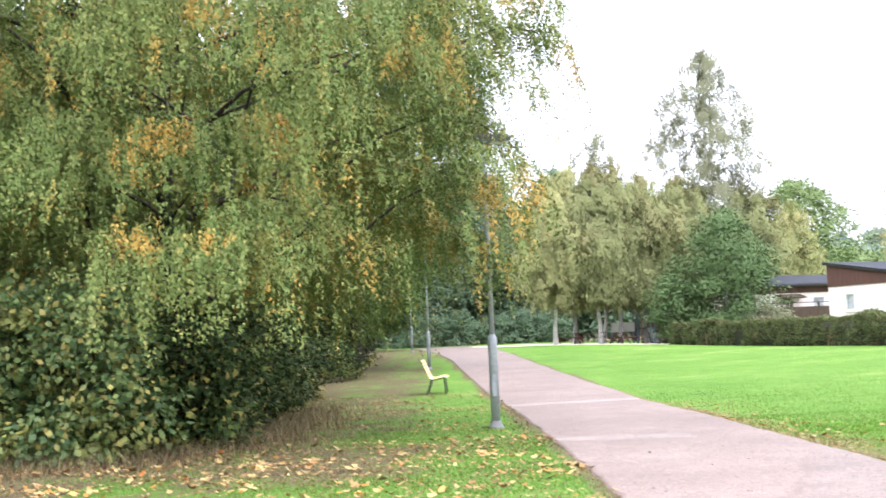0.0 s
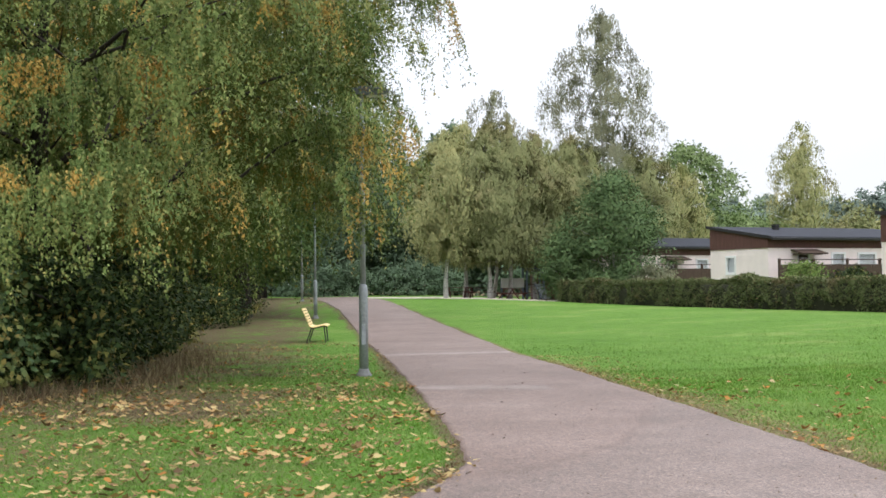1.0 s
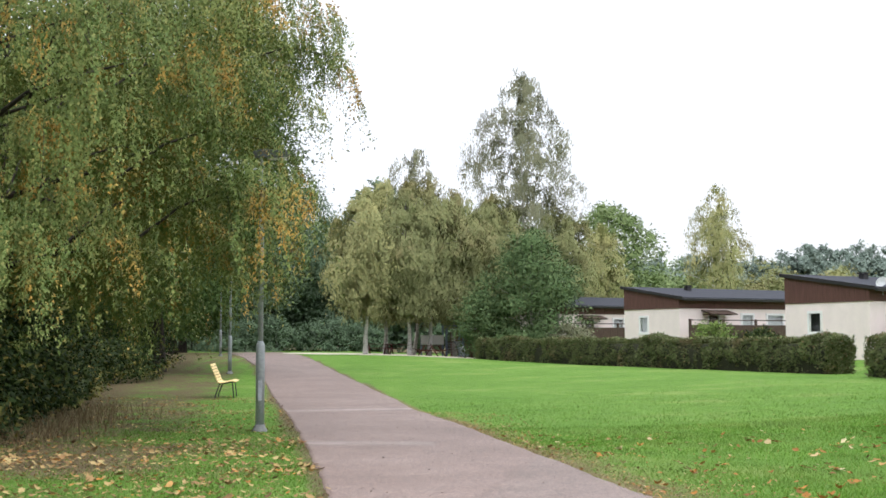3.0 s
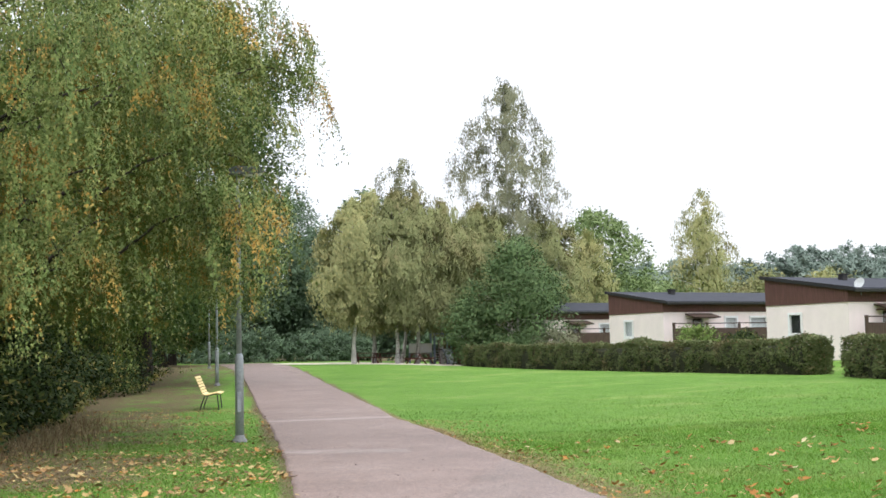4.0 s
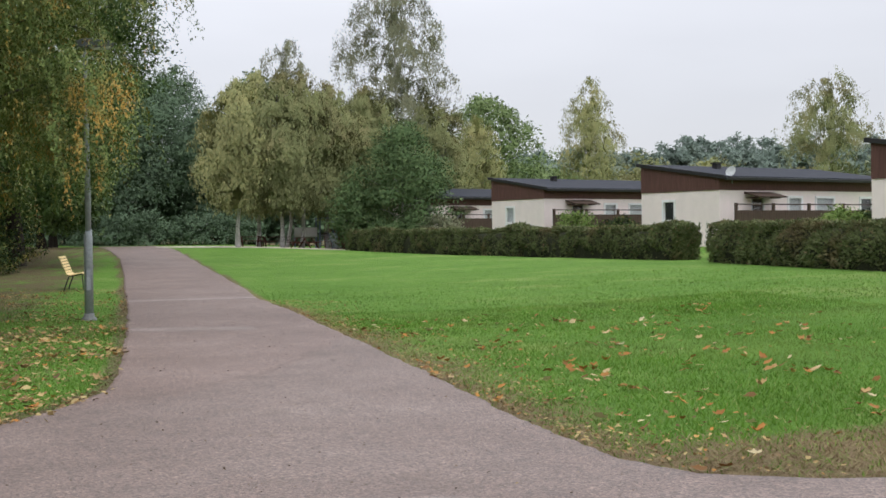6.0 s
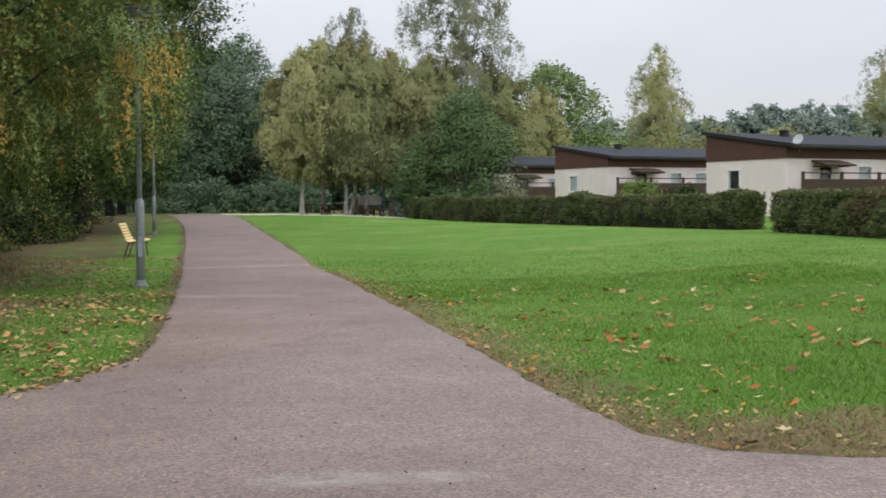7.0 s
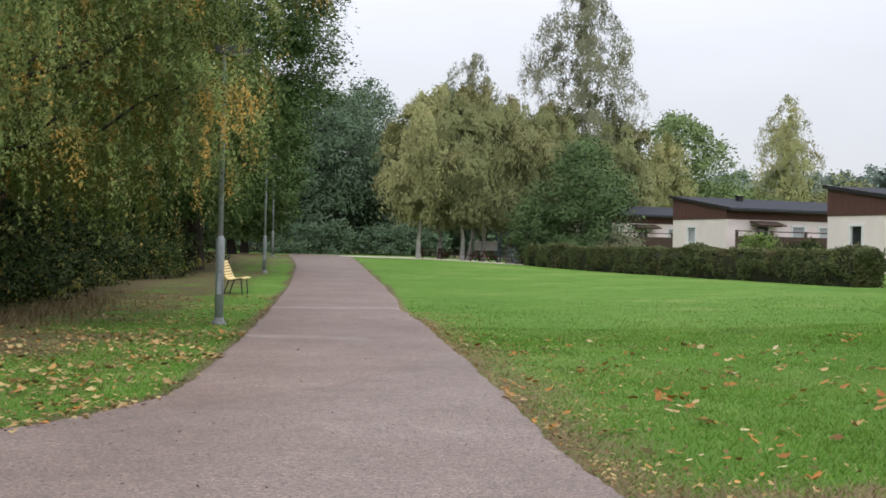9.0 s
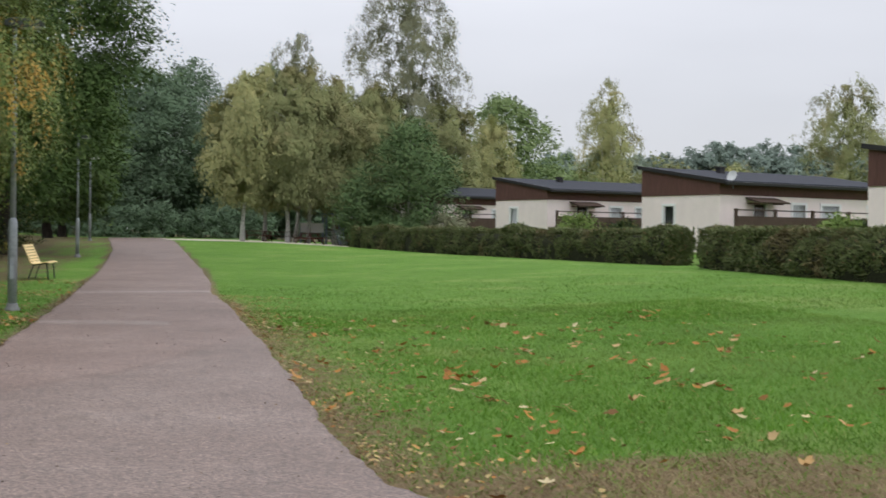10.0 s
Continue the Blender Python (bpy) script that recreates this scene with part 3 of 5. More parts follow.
def cascade_birch(at, tall, radii, low, seed, label, centre=(0, 0), cell=1.4, twigs=66, per=54, leaf=0.051, radius=0.18, lean=(0, 0), hem=((0, 1.2), (9, 1.2)), limbs=18, bald=(), gaps=0.24, reach=(), group="birches by the path"):
    """A weeping birch built bough by bough: each bough arches out of the crown and lets a veil of fine leafy twigs
    fall.

    radii: (height, radius) pairs of the crown; hem: (x, height) pairs of the crown's lower edge;
    bald: (angle, half width, from height, to height) of shaded sides that have shed their boughs."""
    g = np.random.default_rng(seed)
    lines = trunk_lines(g, tall * 0.96, radius, lean, 0.14, limbs, lambda f: 0.75 * profile_at(radii, f * tall), 0.6)
    at_z, an, cut = [], [], []
    z, row = low, 0
    while z < tall:
        r = profile_at(radii, z)
        n = max(3, int(2 * np.pi * r / cell))
        a = (np.arange(n) + 0.5 * (row % 2) + g.normal(0, 0.28, n)) / n * 2 * np.pi
        at_z.append(z + g.normal(0, 0.26 * cell, n)), an.append(a)
        z, row = z + 0.72 * cell, row + 1
    bz, ba = np.concatenate(at_z), np.concatenate(an)
    keep = g.random(len(bz)) > gaps - 0.12 * smooth(6, 8, bz) + 0.58 * smooth(3.8, 2.0, bz) + 1.5 * (clumpy(np.c_[np.cos(ba) * 4, np.sin(ba) * 4, bz * 1.3] + 5 + seed, 1.3) - 0.5).clip(0, 1)
    for way, half, z0, z1 in bald:
        off = np.abs((ba - radians(way) + np.pi) % (2 * np.pi) - np.pi)
        keep &= ~((off < radians(half)) & (bz > z0) & (bz < z1))
    bz, ba = np.r_[bz[keep], [q[1] for q in reach]], np.r_[ba[keep], [radians(q[0]) for q in reach]]
    nb = len(bz)
    lob = 1 + 0.06 * np.sin(ba * 4 + bz * 1.1 + seed) + 0.05 * np.sin(ba * 7 - bz * 1.9 + seed)
    br = profile_at(radii, bz) * lob * (0.70 + 0.34 * g.random(nb) ** 0.7)
    br[nb - len(reach):] = [q[2] for q in reach]
    span = 1.55 * cell * (0.7 + 0.6 * g.random(nb))
    s = g.random((nb, twigs)) ** 0.65
    v = g.normal(0, 0.30, (nb, twigs)) * span[:, None] * (0.45 + 0.55 * s)
    rad = br[:, None] - span[:, None] * (1 - s) - 0.25 * v ** 2
    up = span[:, None] * (0.34 * np.sin(2.5 * s) - 0.34 * s ** 2) - 0.55 * v ** 2 / span[:, None] + g.normal(0, 0.05, (nb, twigs))
    c, d = np.cos(ba)[:, None], np.sin(ba)[:, None]
    sx = centre[0] + c * rad - d * v
    sy = centre[1] + d * rad + c * v
    sz = bz[:, None] + up
    h = cell * (0.28 + 0.75 * g.random((nb, twigs)) ** 1.5) * (0.5 + 0.6 * s) * np.where(g.random((nb, twigs)) < 0.12, 1.7, 1.0)
    q = np.sort(g.random((nb, twigs, per)), axis=2)
    swing = g.normal(0, 0.11, (nb, twigs, 2))
    o = 0.20 * np.sqrt(q) * h[..., None]
    P = np.stack([sx[..., None] + c[..., None] * o + swing[..., :1] * q, sy[..., None] + d[..., None] * o + swing[..., 1:] * q, sz[..., None] - h[..., None] * q ** 1.2], axis=3)
    tone = np.broadcast_to(0.4 * g.random((nb, 1, 1)) + 0.15 * g.random((nb, twigs, 1)), (nb, twigs, per)).reshape(-1)
    droop = np.clip(0.75 * q + 0.25 * (np.abs(v) / span[:, None])[..., None] * 2, 0, 1)
    face = np.stack([c[..., None] * (0.25 + 0.75 * droop) - d[..., None] * (v * 0.5)[..., None], d[..., None] * (0.25 + 0.75 * droop) + c[..., None] * (v * 0.5)[..., None], 1.15 - 0.95 * droop], axis=3).reshape(-1, 3)
    line_pts = P[:, ::3, ::max(1, per // 4)].reshape(-1, len(range(0, per, max(1, per // 4))), 3)
    P = P.reshape(-1, 3) + g.normal(0, 0.036, (nb * twigs * per, 3))
    hem_at = profile_at(hem, P[:, 0]) + 0.9 * (clumpy(P * np.array([1, 1, 0.2]) + 20, 0.8) - 0.5)
    ok = (P[:, 2] > hem_at) & (g.random(len(P)) > 0.7 * smooth(7.6, 8.4, P[:, 2]))
    turn = np.clip((0.75 * clumpy(P * np.array([1, 1, 0.55]) + 31 + seed, 0.42) + 0.25 * clumpy(P + 60, 1.7) - 0.635) * 11, 0, 1)
    turn = np.where(g.random(len(P)) < 0.85, turn, 0)
    P, face, tone, turn = P[ok], face[ok], tone[ok], turn[ok]
    ax = g.normal(0, 0.42, P.shape)
    ax[:, 2] -= 0.8
    vs, fs = leaves(P, ax, leaf, leaf * 0.68, g, face)
    # sparser leaves on the shaded limbs inside
    m = int(len(P) * 0.035)
    iz = low + (tall - low) * g.random(m) ** 1.2
    ia = g.random(m) * 2 * np.pi
    ir = profile_at(radii, iz) * (0.35 + 0.35 * g.random(m))
    Q = np.c_[centre[0] + np.cos(ia) * ir, centre[1] + np.sin(ia) * ir, iz - 0.5]
    Q = Q[(clumpy(Q + 9, 1.1) > 0.45) & (Q[:, 2] > profile_at(hem, Q[:, 0]) + 0.9)]
    ax2 = g.normal(0, 0.5, Q.shape)
    ax2[:, 2] -= 0.6
    v2, f2 = leaves(Q, ax2, leaf * 2.0, leaf * 1.3, g)
    me = mesh_from("crown", np.concatenate([vs, v2]), np.concatenate([fs, f2 + len(vs)]), M_BIRCH)
    soften(me, np.concatenate([vs, v2]), np.concatenate([face, np.tile([0.0, 0.0, 0.6], (len(Q), 1)) + Q * [0.2, 0.2, 0]]), 0.5)
    for nm, val in (("tone", np.r_[tone, np.full(len(Q), 0.2)]), ("turn", np.r_[turn, np.zeros(len(Q))])):
        me.attributes.new(nm, "FLOAT", "POINT").data.foreach_set("value", np.repeat(val, 3).astype(np.float32))
    ob = tree_parts("birch_tree", at, lines, M_BARK, me, label, "tree", group)
    line_pts = line_pts[line_pts[:, -1, 2] > profile_at(hem, line_pts[:, -1, 0]) + 0.4]
    tl = [(w, np.linspace(0.005, 0.002, len(w))) for w in line_pts[:: max(1, len(line_pts) // 500)]]
    # the boughs themselves, bare wood showing in the gaps
    for k in range(0, nb, 3):
        if bz[k] < profile_at(hem, centre[0] + np.cos(ba[k]) * br[k]) + 1.0:
            continue
        w = np.linspace(0, 1, 5)
        rr = br[k] - (span[k] + 0.9) * (1 - w)
        tl.append((np.c_[centre[0] + np.cos(ba[k]) * rr, centre[1] + np.sin(ba[k]) * rr, bz[k] + span[k] * (0.34 * np.sin(2.5 * w) - 0.34 * w ** 2) - 0.06 - 0.5 * (1 - w) ** 2], np.linspace(0.03, 0.005, 5)))
    tv, tf = tubes(tl, 4)
    tagged(child("twig_mass", mesh_from("twig_mass", tv, tf, M_BARK), ob), kind="stuff")
    return ob


def broadleaf(at, tall, profile, base, seed, clumps, per, leaf, mat, label, clump=0.8, lean=(0, 0), radius=0.25, bark=None, limbs=12, group="", lobes=0.25, name="tree", category="tree", squash=(1, 1), flat=0.6, shell=0.38, folded=False):
    """A broad-leaved tree or bush: leaves in uneven sprays round the limb ends."""
    g = np.random.default_rng(seed)
    lines = trunk_lines(g, tall * 0.9, radius, lean, max(base / tall, 0.1), limbs, lambda f: 0.8 * profile_at(profile, (f * tall - base) / (tall - base)), 0.5)
    f = g.random(clumps * 4)
    f = f[g.random(len(f)) < profile_at(profile, f) / max(p[1] for p in profile)][:clumps]
    n = len(f)
    an = g.random(n) * 2 * np.pi
    lob = 1 + lobes * np.sin(an * 3 + f * 8 + seed) + lobes * 0.7 * np.sin(an * 4 - f * 15 + 2 * seed)
    r = profile_at(profile, f) * lob * g.random(n) ** shell
    c = np.c_[lean[0] * f + np.cos(an) * r * squash[0], lean[1] * f + np.sin(an) * r * squash[1], base + f * (tall - base)]
    size = clump * (0.55 + 0.9 * g.random(n))
    off = g.normal(0, 1, (n, per, 3))
    off /= np.linalg.norm(off, axis=2)[:, :, None] + 1e-9
    off *= (g.random((n, per, 1)) ** 0.5) * size[:, None, None]
    off[:, :, 2] *= flat
    off[:, :, 2] -= 0.25 * (off[:, :, 0] ** 2 + off[:, :, 1] ** 2) / size[:, None]
    P = (c[:, None] + off).reshape(-1, 3)
    P[:, 2] = np.maximum(P[:, 2], 0.04)
    ax = off.reshape(-1, 3) / clump + g.normal(0, 0.6, P.shape)
    ax[:, 2] -= 0.25
    face = off.reshape(-1, 3) / (clump * 0.7) + np.repeat(np.c_[np.cos(an) * 0.35, np.sin(an) * 0.35, np.full(n, 0.7)], per, axis=0)
    v, fc = leaves(P, ax, leaf, leaf * 0.7, g, face, folded=folded)
    me = mesh_from("crown", v, fc, mat)
    if not folded:
        round_up = np.repeat(np.c_[np.cos(an) * 0.5, np.sin(an) * 0.5, np.full(n, 0.55)], per, axis=0)
        soften(me, v, 0.8 * off.reshape(-1, 3) / size.repeat(per)[:, None] + round_up)
    return tree_parts(name, at, lines, bark or M_BARK, me, label, category, group)


def on_ground(x, y, sink=0.03):
    return (x, y, float(height(x, y)) - sink)

# ---- ground and paths ----
LEFT_EDGE = [(-2.9, 150), (-2.2, 104), (-0.5, 78), (0.75, 60), (1.35, 44), (1.62, 34), (1.88, 26), (2.0, 20), (2.09, 15), (2.10, 12.4), (2.0, 10.9), (1.72, 9.9), (1.36, 9.05), (1.0, 8.45), (0.4, 8.0), (-1.2, 7.4), (-4, 6.4), (-9, 4.6), (-22, -1)]
RIGHT_EDGE = [(2.3, 104), (3.3, 78), (4.0, 60), (4.65, 44), (4.86, 34), (4.74, 28.5), (5.0, 24), (5.08, 20), (5.2, 15), (5.25, 11.5), (5.28, 9), (5.3, 7.2), (5.37, 6.2), (5.64, 5.6), (6.3, 5.25), (8, 4.9), (14, 3.6), (24, 0.5)]


def edge_x(edge, y):
    p = np.array(sorted((q[1], q[0]) for q in edge))
    return np.interp(y, p[:, 0], p[:, 1])


def wavy(x, y, s, a):
    return np.array([a * noise.noise((float(p) * s, float(q) * s, 3.7)) for p, q in zip(x, y)])


def near_path(x, y):
    """Signed distance in metres, roughly, from the edge of the main path (positive on the grass)."""
    dl = edge_x(LEFT_EDGE[1:13], y) - x
    dr = x - edge_x(RIGHT_EDGE[:13], y)
    return np.maximum(dl, dr)


def grid(xs, ys):
    X, Y = np.meshgrid(xs, ys)
    n, m = len(ys), len(xs)
    i = np.arange(n * m).reshape(n, m)
    f = np.stack([i[:-1, :-1], i[:-1, 1:], i[1:, 1:], i[1:, :-1]], axis=-1).reshape(-1, 4)
    return X.ravel(), Y.ravel(), f


def steps(a, b, lo, hi, fine, far):
    """Grid lines: close together between lo and hi, wide apart out to a and b."""
    core = list(np.arange(lo, hi, fine))
    s, x, up = fine, hi, []
    while x < b:
        up.append(x)
        s = min(s * 1.25, far)
        x += s
    s, x, down = fine, lo, []
    while x > a:
        s = min(s * 1.25, far)
        x -= s
        down.append(x)
    return np.array(down[::-1] + core + up)


gx, gy, gf = grid(steps(-1500, 1500, -12, 22, 0.3, 60), steps(-400, 2500, 4, 50, 0.35, 60))
gz = height(gx, gy) + 0.015 * wavy(gx, gy, 0.5, 1.0) * (np.hypot(gx, gy) < 120)
ground = new("ground", mesh_from("ground", np.c_[gx, gy, gz], gf, M_LAWN, True))
tagged(ground, "mown green lawn with fallen leaves and brown leaf litter", "lawn", kind="structure")


def edge_distance(edge, x, y):
    """Distance in metres to a line of points."""
    best = np.full(np.shape(x), 1e9)
    for (ax, ay), (bx, by) in zip(edge, edge[1:]):
        k = np.clip(((x - ax) * (bx - ax) + (y - ay) * (by - ay)) / ((bx - ax) ** 2 + (by - ay) ** 2), 0, 1)
        best = np.minimum(best, np.hypot(x - ax - k * (bx - ax), y - ay - k * (by - ay)))
    return best


def bare(x, y):
    """How worn or littered the lawn is, 0 to 1."""
    x, y = np.asarray(x, float), np.asarray(y, float)
    rim = 1.1 * smooth(0.30, 0.06, np.minimum(edge_distance(LEFT_EDGE, x, y), edge_distance(RIGHT_EDGE, x, y)) + 0.06 * wavy(x, y, 1.7, 1.0))
    n1 = wavy(x, y, 0.55, 1.0)
    n2 = wavy(x, y, 2.3, 1.0)
    right = smooth(1.3, 0.05, near_path(x, y) + 0.25 * n1 + 0.2 * n2) * 0.7 * (x > 3) * smooth(30, 16, y)
    corner = smooth(1.45, 0.15, np.hypot((x - 6.9) / 2.1, (y - 5.9) / 1.0) + 0.4 * n1 + 0.5 * n2) * 1.2
    under = (0.76 + 0.7 * n1 + 0.7 * n2) * smooth(1.3, -0.6, x) * smooth(12.6, 15, y + 0.8 * n1) * smooth(24, 19, y)
    shade = (0.72 + 0.5 * n1 + 0.6 * n2) * smooth(1.2, -1.2, x) * smooth(17, 21, y)
    left = (0.36 + 0.3 * n1) * smooth(2.2, 1.2, x) * smooth(5, 8, y) * smooth(26, 20, y)
    trees = smooth(-1.6, -3.6, x + 0.5 * n1) * smooth(14.5, 17.5, y)
    return np.clip(np.maximum.reduce([right, corner, under, shade, trees, left, rim]), 0, 1)


def strawy(x, y):
    """Where the worn lawn is bleached grass and not leaf litter."""
    return smooth(2.5, 4.0, np.asarray(x, float)) * smooth(40, 30, np.asarray(y, float))


near_lawn = (np.abs(gx) < 40) & (gy > 2) & (gy < 110)
litter = np.zeros(len(gx))
litter[near_lawn] = bare(gx[near_lawn], gy[near_lawn])
litter = np.maximum(litter, 0.9 * smooth(120, 140, gy))
at_l = ground.data.attributes.new("litter", "FLOAT", "POINT")
at_l.data.foreach_set("value", litter.astype(np.float32))
ground.data.attributes.new("straw", "FLOAT", "POINT").data.foreach_set("value", strawy(gx, gy).astype(np.float32))


def ribbon(name, left, right, lift, mat, n=260, seed=0.0):
    """A paved strip between two edges given by matching points, hugging the ground, with ragged sides."""
    a, b = np.array(left, float), np.array(right, float)
    k = np.linspace(0, 1, n)

    def along(p):
        s = np.r_[0, np.cumsum(np.hypot(*np.diff(p, axis=0).T))]
        return np.c_[np.interp(k * s[-1], s, p[:, 0]), np.interp(k * s[-1], s, p[:, 1])]
    L, R = along(a), along(b)
    rows = []
    wave = [np.c_[wavy(p[:, 0], p[:, 1] + seed, 1.3, 0.08) + wavy(p[:, 0], p[:, 1] + seed, 6, 0.03), np.zeros(n)] for p in (L, R)]
    L, R = L + wave[0], R + wave[1]
    for j, w in enumerate((-0.012, 0, 0.08, 0.18, 0.28, 0.4, 0.5, 0.6, 0.72, 0.82, 0.92, 1, 1.012)):
        p = L * (1 - w) + R * w
        inland = smooth(11.0, 13.0, p[:, 1])
        z = height(p[:, 0], p[:, 1]) + lift + inland * (-0.06 - lift if j in (0, 12) else 0.012 * math.sin(math.pi * w))
        rows.append(np.c_[p, z])
    v = np.concatenate(rows)
    i = np.arange(13 * n).reshape(13, n)
    f = np.stack([i[:-1, :-1], i[1:, :-1], i[1:, 1:], i[:-1, 1:]], axis=-1).reshape(-1, 4)
    return new(name, mesh_from(name, v, f[:, ::-1], mat, True))


WIDE_LEFT = LEFT_EDGE + [(-21, -2.2), (-4, -3.4), (0.5, -5), (1.2, -14)]
WIDE_RIGHT = RIGHT_EDGE + [(22, -1.2), (9, -1.6), (5.8, -4), (5.2, -14)]


def asphalt(name):
    """The footpath and the crossing in one sheet: rows across it, close together by the crossing, with ragged edges."""
    y = np.r_[np.linspace(-14, 4, 40), np.linspace(4.05, 13, 180), np.linspace(13.2, 40, 130), np.linspace(40.6, 104, 90)]
    xl, xr = edge_x(WIDE_LEFT, y), edge_x(WIDE_RIGHT, y)
    xl = xl + wavy(xl, y, 1.1, 0.045) + wavy(xl, y, 6, 0.03)
    xr = xr + wavy(xr, y, 1.1, 0.045) + wavy(xr, y, 6, 0.03)
    w = np.linspace(0, 1, 56)
    X = xl[:, None] * (1 - w) + xr[:, None] * w
    X = np.c_[xl - 0.05, X, xr + 0.05]
    n, m = X.shape
    Y = np.repeat(y[:, None], m, axis=1)
    Z = height(X.ravel(), Y.ravel()).reshape(n, m) + 0.024
    Z[:, 0] -= 0.09
    Z[:, -1] -= 0.09
    k = np.arange(n * m).reshape(n, m)
    f = np.stack([k[:-1, :-1], k[:-1, 1:], k[1:, 1:], k[1:, :-1]], axis=-1).reshape(-1, 4)
    return new(name, mesh_from(name, np.c_[X.ravel(), Y.ravel(), Z.ravel()], f, M_PATH, True))


path = tagged(asphalt("path"), "worn pinkish-grey asphalt footpath and crossing through the lawn", "path", kind="structure")
for strip in (path,):
    m = len(strip.data.vertices)
    co = np.empty(m * 3, np.float32)
    strip.data.vertices.foreach_get("co", co)
    co = co.reshape(-1, 3)
    stain = 0.75 * smooth(1.0, 0.2, np.hypot((co[:, 0] - 3.35) / 0.5, (co[:, 1] - 5.32) / 0.24)) + 0.5 * smooth(1.0, 0.3, np.hypot((co[:, 0] - 3.9) / 0.4, (co[:, 1] - 5.25) / 0.2))
    stain = np.maximum(stain, 0.55 * smooth(0.5, 0.1, np.abs(co[:, 1] - 28.4 - 0.15 * (co[:, 0] - 3))))
    stain = np.maximum(stain, 0.35 * smooth(0.6, 0.1, np.abs(co[:, 1] - 18.8 + 0.2 * (co[:, 0] - 3))) * (co[:, 0] < 4))
    line = np.interp(co[:, 0], [1.2, 2.5, 3.2, 3.65, 4.25, 5.2], [9.7, 10.4, 11.4, 12.1, 13.8, 17.0]) + wavy(co[:, 0], co[:, 1], 2.5, 0.08)
    strip.data.attributes.new("seam", "FLOAT", "POINT").data.foreach_set("value", (0.55 * smooth(0.20, 0.02, np.abs(co[:, 1] - line)) * (co[:, 0] > 1.2) * (co[:, 0] < 4.6)).astype(np.float32))
    strip.data.attributes.new("old", "FLOAT", "POINT").data.foreach_set("value", smooth(-0.1, 0.6, line - co[:, 1]).astype(np.float32))
    strip.data.attributes.new("stain", "FLOAT", "POINT").data.foreach_set("value", stain.astype(np.float32))
side_path = ribbon("path", [(2.4, 96.5), (8, 93), (16, 91), (24, 89)], [(2.4, 91), (8, 81), (14, 78.2), (24, 78)], 0.03, M_SAND, 60)
tagged(side_path, "pale gravel path and sand at the playground", "path", kind="structure")


# ---- left: birches, shrubs, wood ----
cascade_birch(on_ground(-4.7, 23.6), 13.0, [(0.8, 4.3), (2.8, 4.8), (5.3, 5.3), (7.5, 5.5), (10, 4.3), (12, 2.4), (13, 0.8)], 1.5, 11, "tall weeping birch with yellowing leaves beside the path", centre=(1.55, -2.0), hem=((1.5, 1.6), (3.0, 1.6), (4.8, 1.2), (5.9, 1.1), (6.6, 2.6)), bald=((228, 24, 2.2, 3.7),), radius=0.22, reach=[(11, 6.9, 6.2), (17, 7.9, 6.1), (-8, 6.0, 5.5), (4, 5.0, 5.3), (-14, 3.9, 5.1), (-2, 3.0, 4.9)])
cascade_birch(on_ground(-6.3, 23.8), 12.5, [(0.8, 4.0), (3, 4.4), (6, 4.8), (9, 4.2), (11.5, 2.4), (12.5, 0.8)], 1.6, 12, "weeping birch with green and yellow leaves and a forked trunk", centre=(-2.2, -1.2), twigs=54, per=40, leaf=0.062, hem=((-6, 1.4), (2, 1.5)), bald=((300, 26, 2.2, 3.9),), radius=0.2)
cascade_birch(on_ground(-5.6, 31.8), 12.5, [(0.8, 4.4), (3, 5.2), (6, 5.4), (9, 4.6), (11.5, 2.6), (12.5, 0.8)], 1.6, 13, "weeping birch standing behind dense shrubs", twigs=36, per=26, leaf=0.10, cell=1.5, hem=((-6, 1.2), (6, 1.2)), radius=0.18)
BUSH = [(0, 0.8), (0.2, 1.0), (0.6, 0.9), (0.9, 0.55), (1, 0.2)]


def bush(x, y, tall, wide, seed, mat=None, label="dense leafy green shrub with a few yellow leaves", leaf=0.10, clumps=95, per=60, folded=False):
    return broadleaf(on_ground(x, y), tall, [(p, q * wide) for p, q in BUSH], 0.12, seed, clumps, per, leaf, mat or M_SHRUB_SHADED, label, clump=0.42, radius=0.05, limbs=10, name="shrub", category="shrub", group="shrubs under the birches", folded=folded)


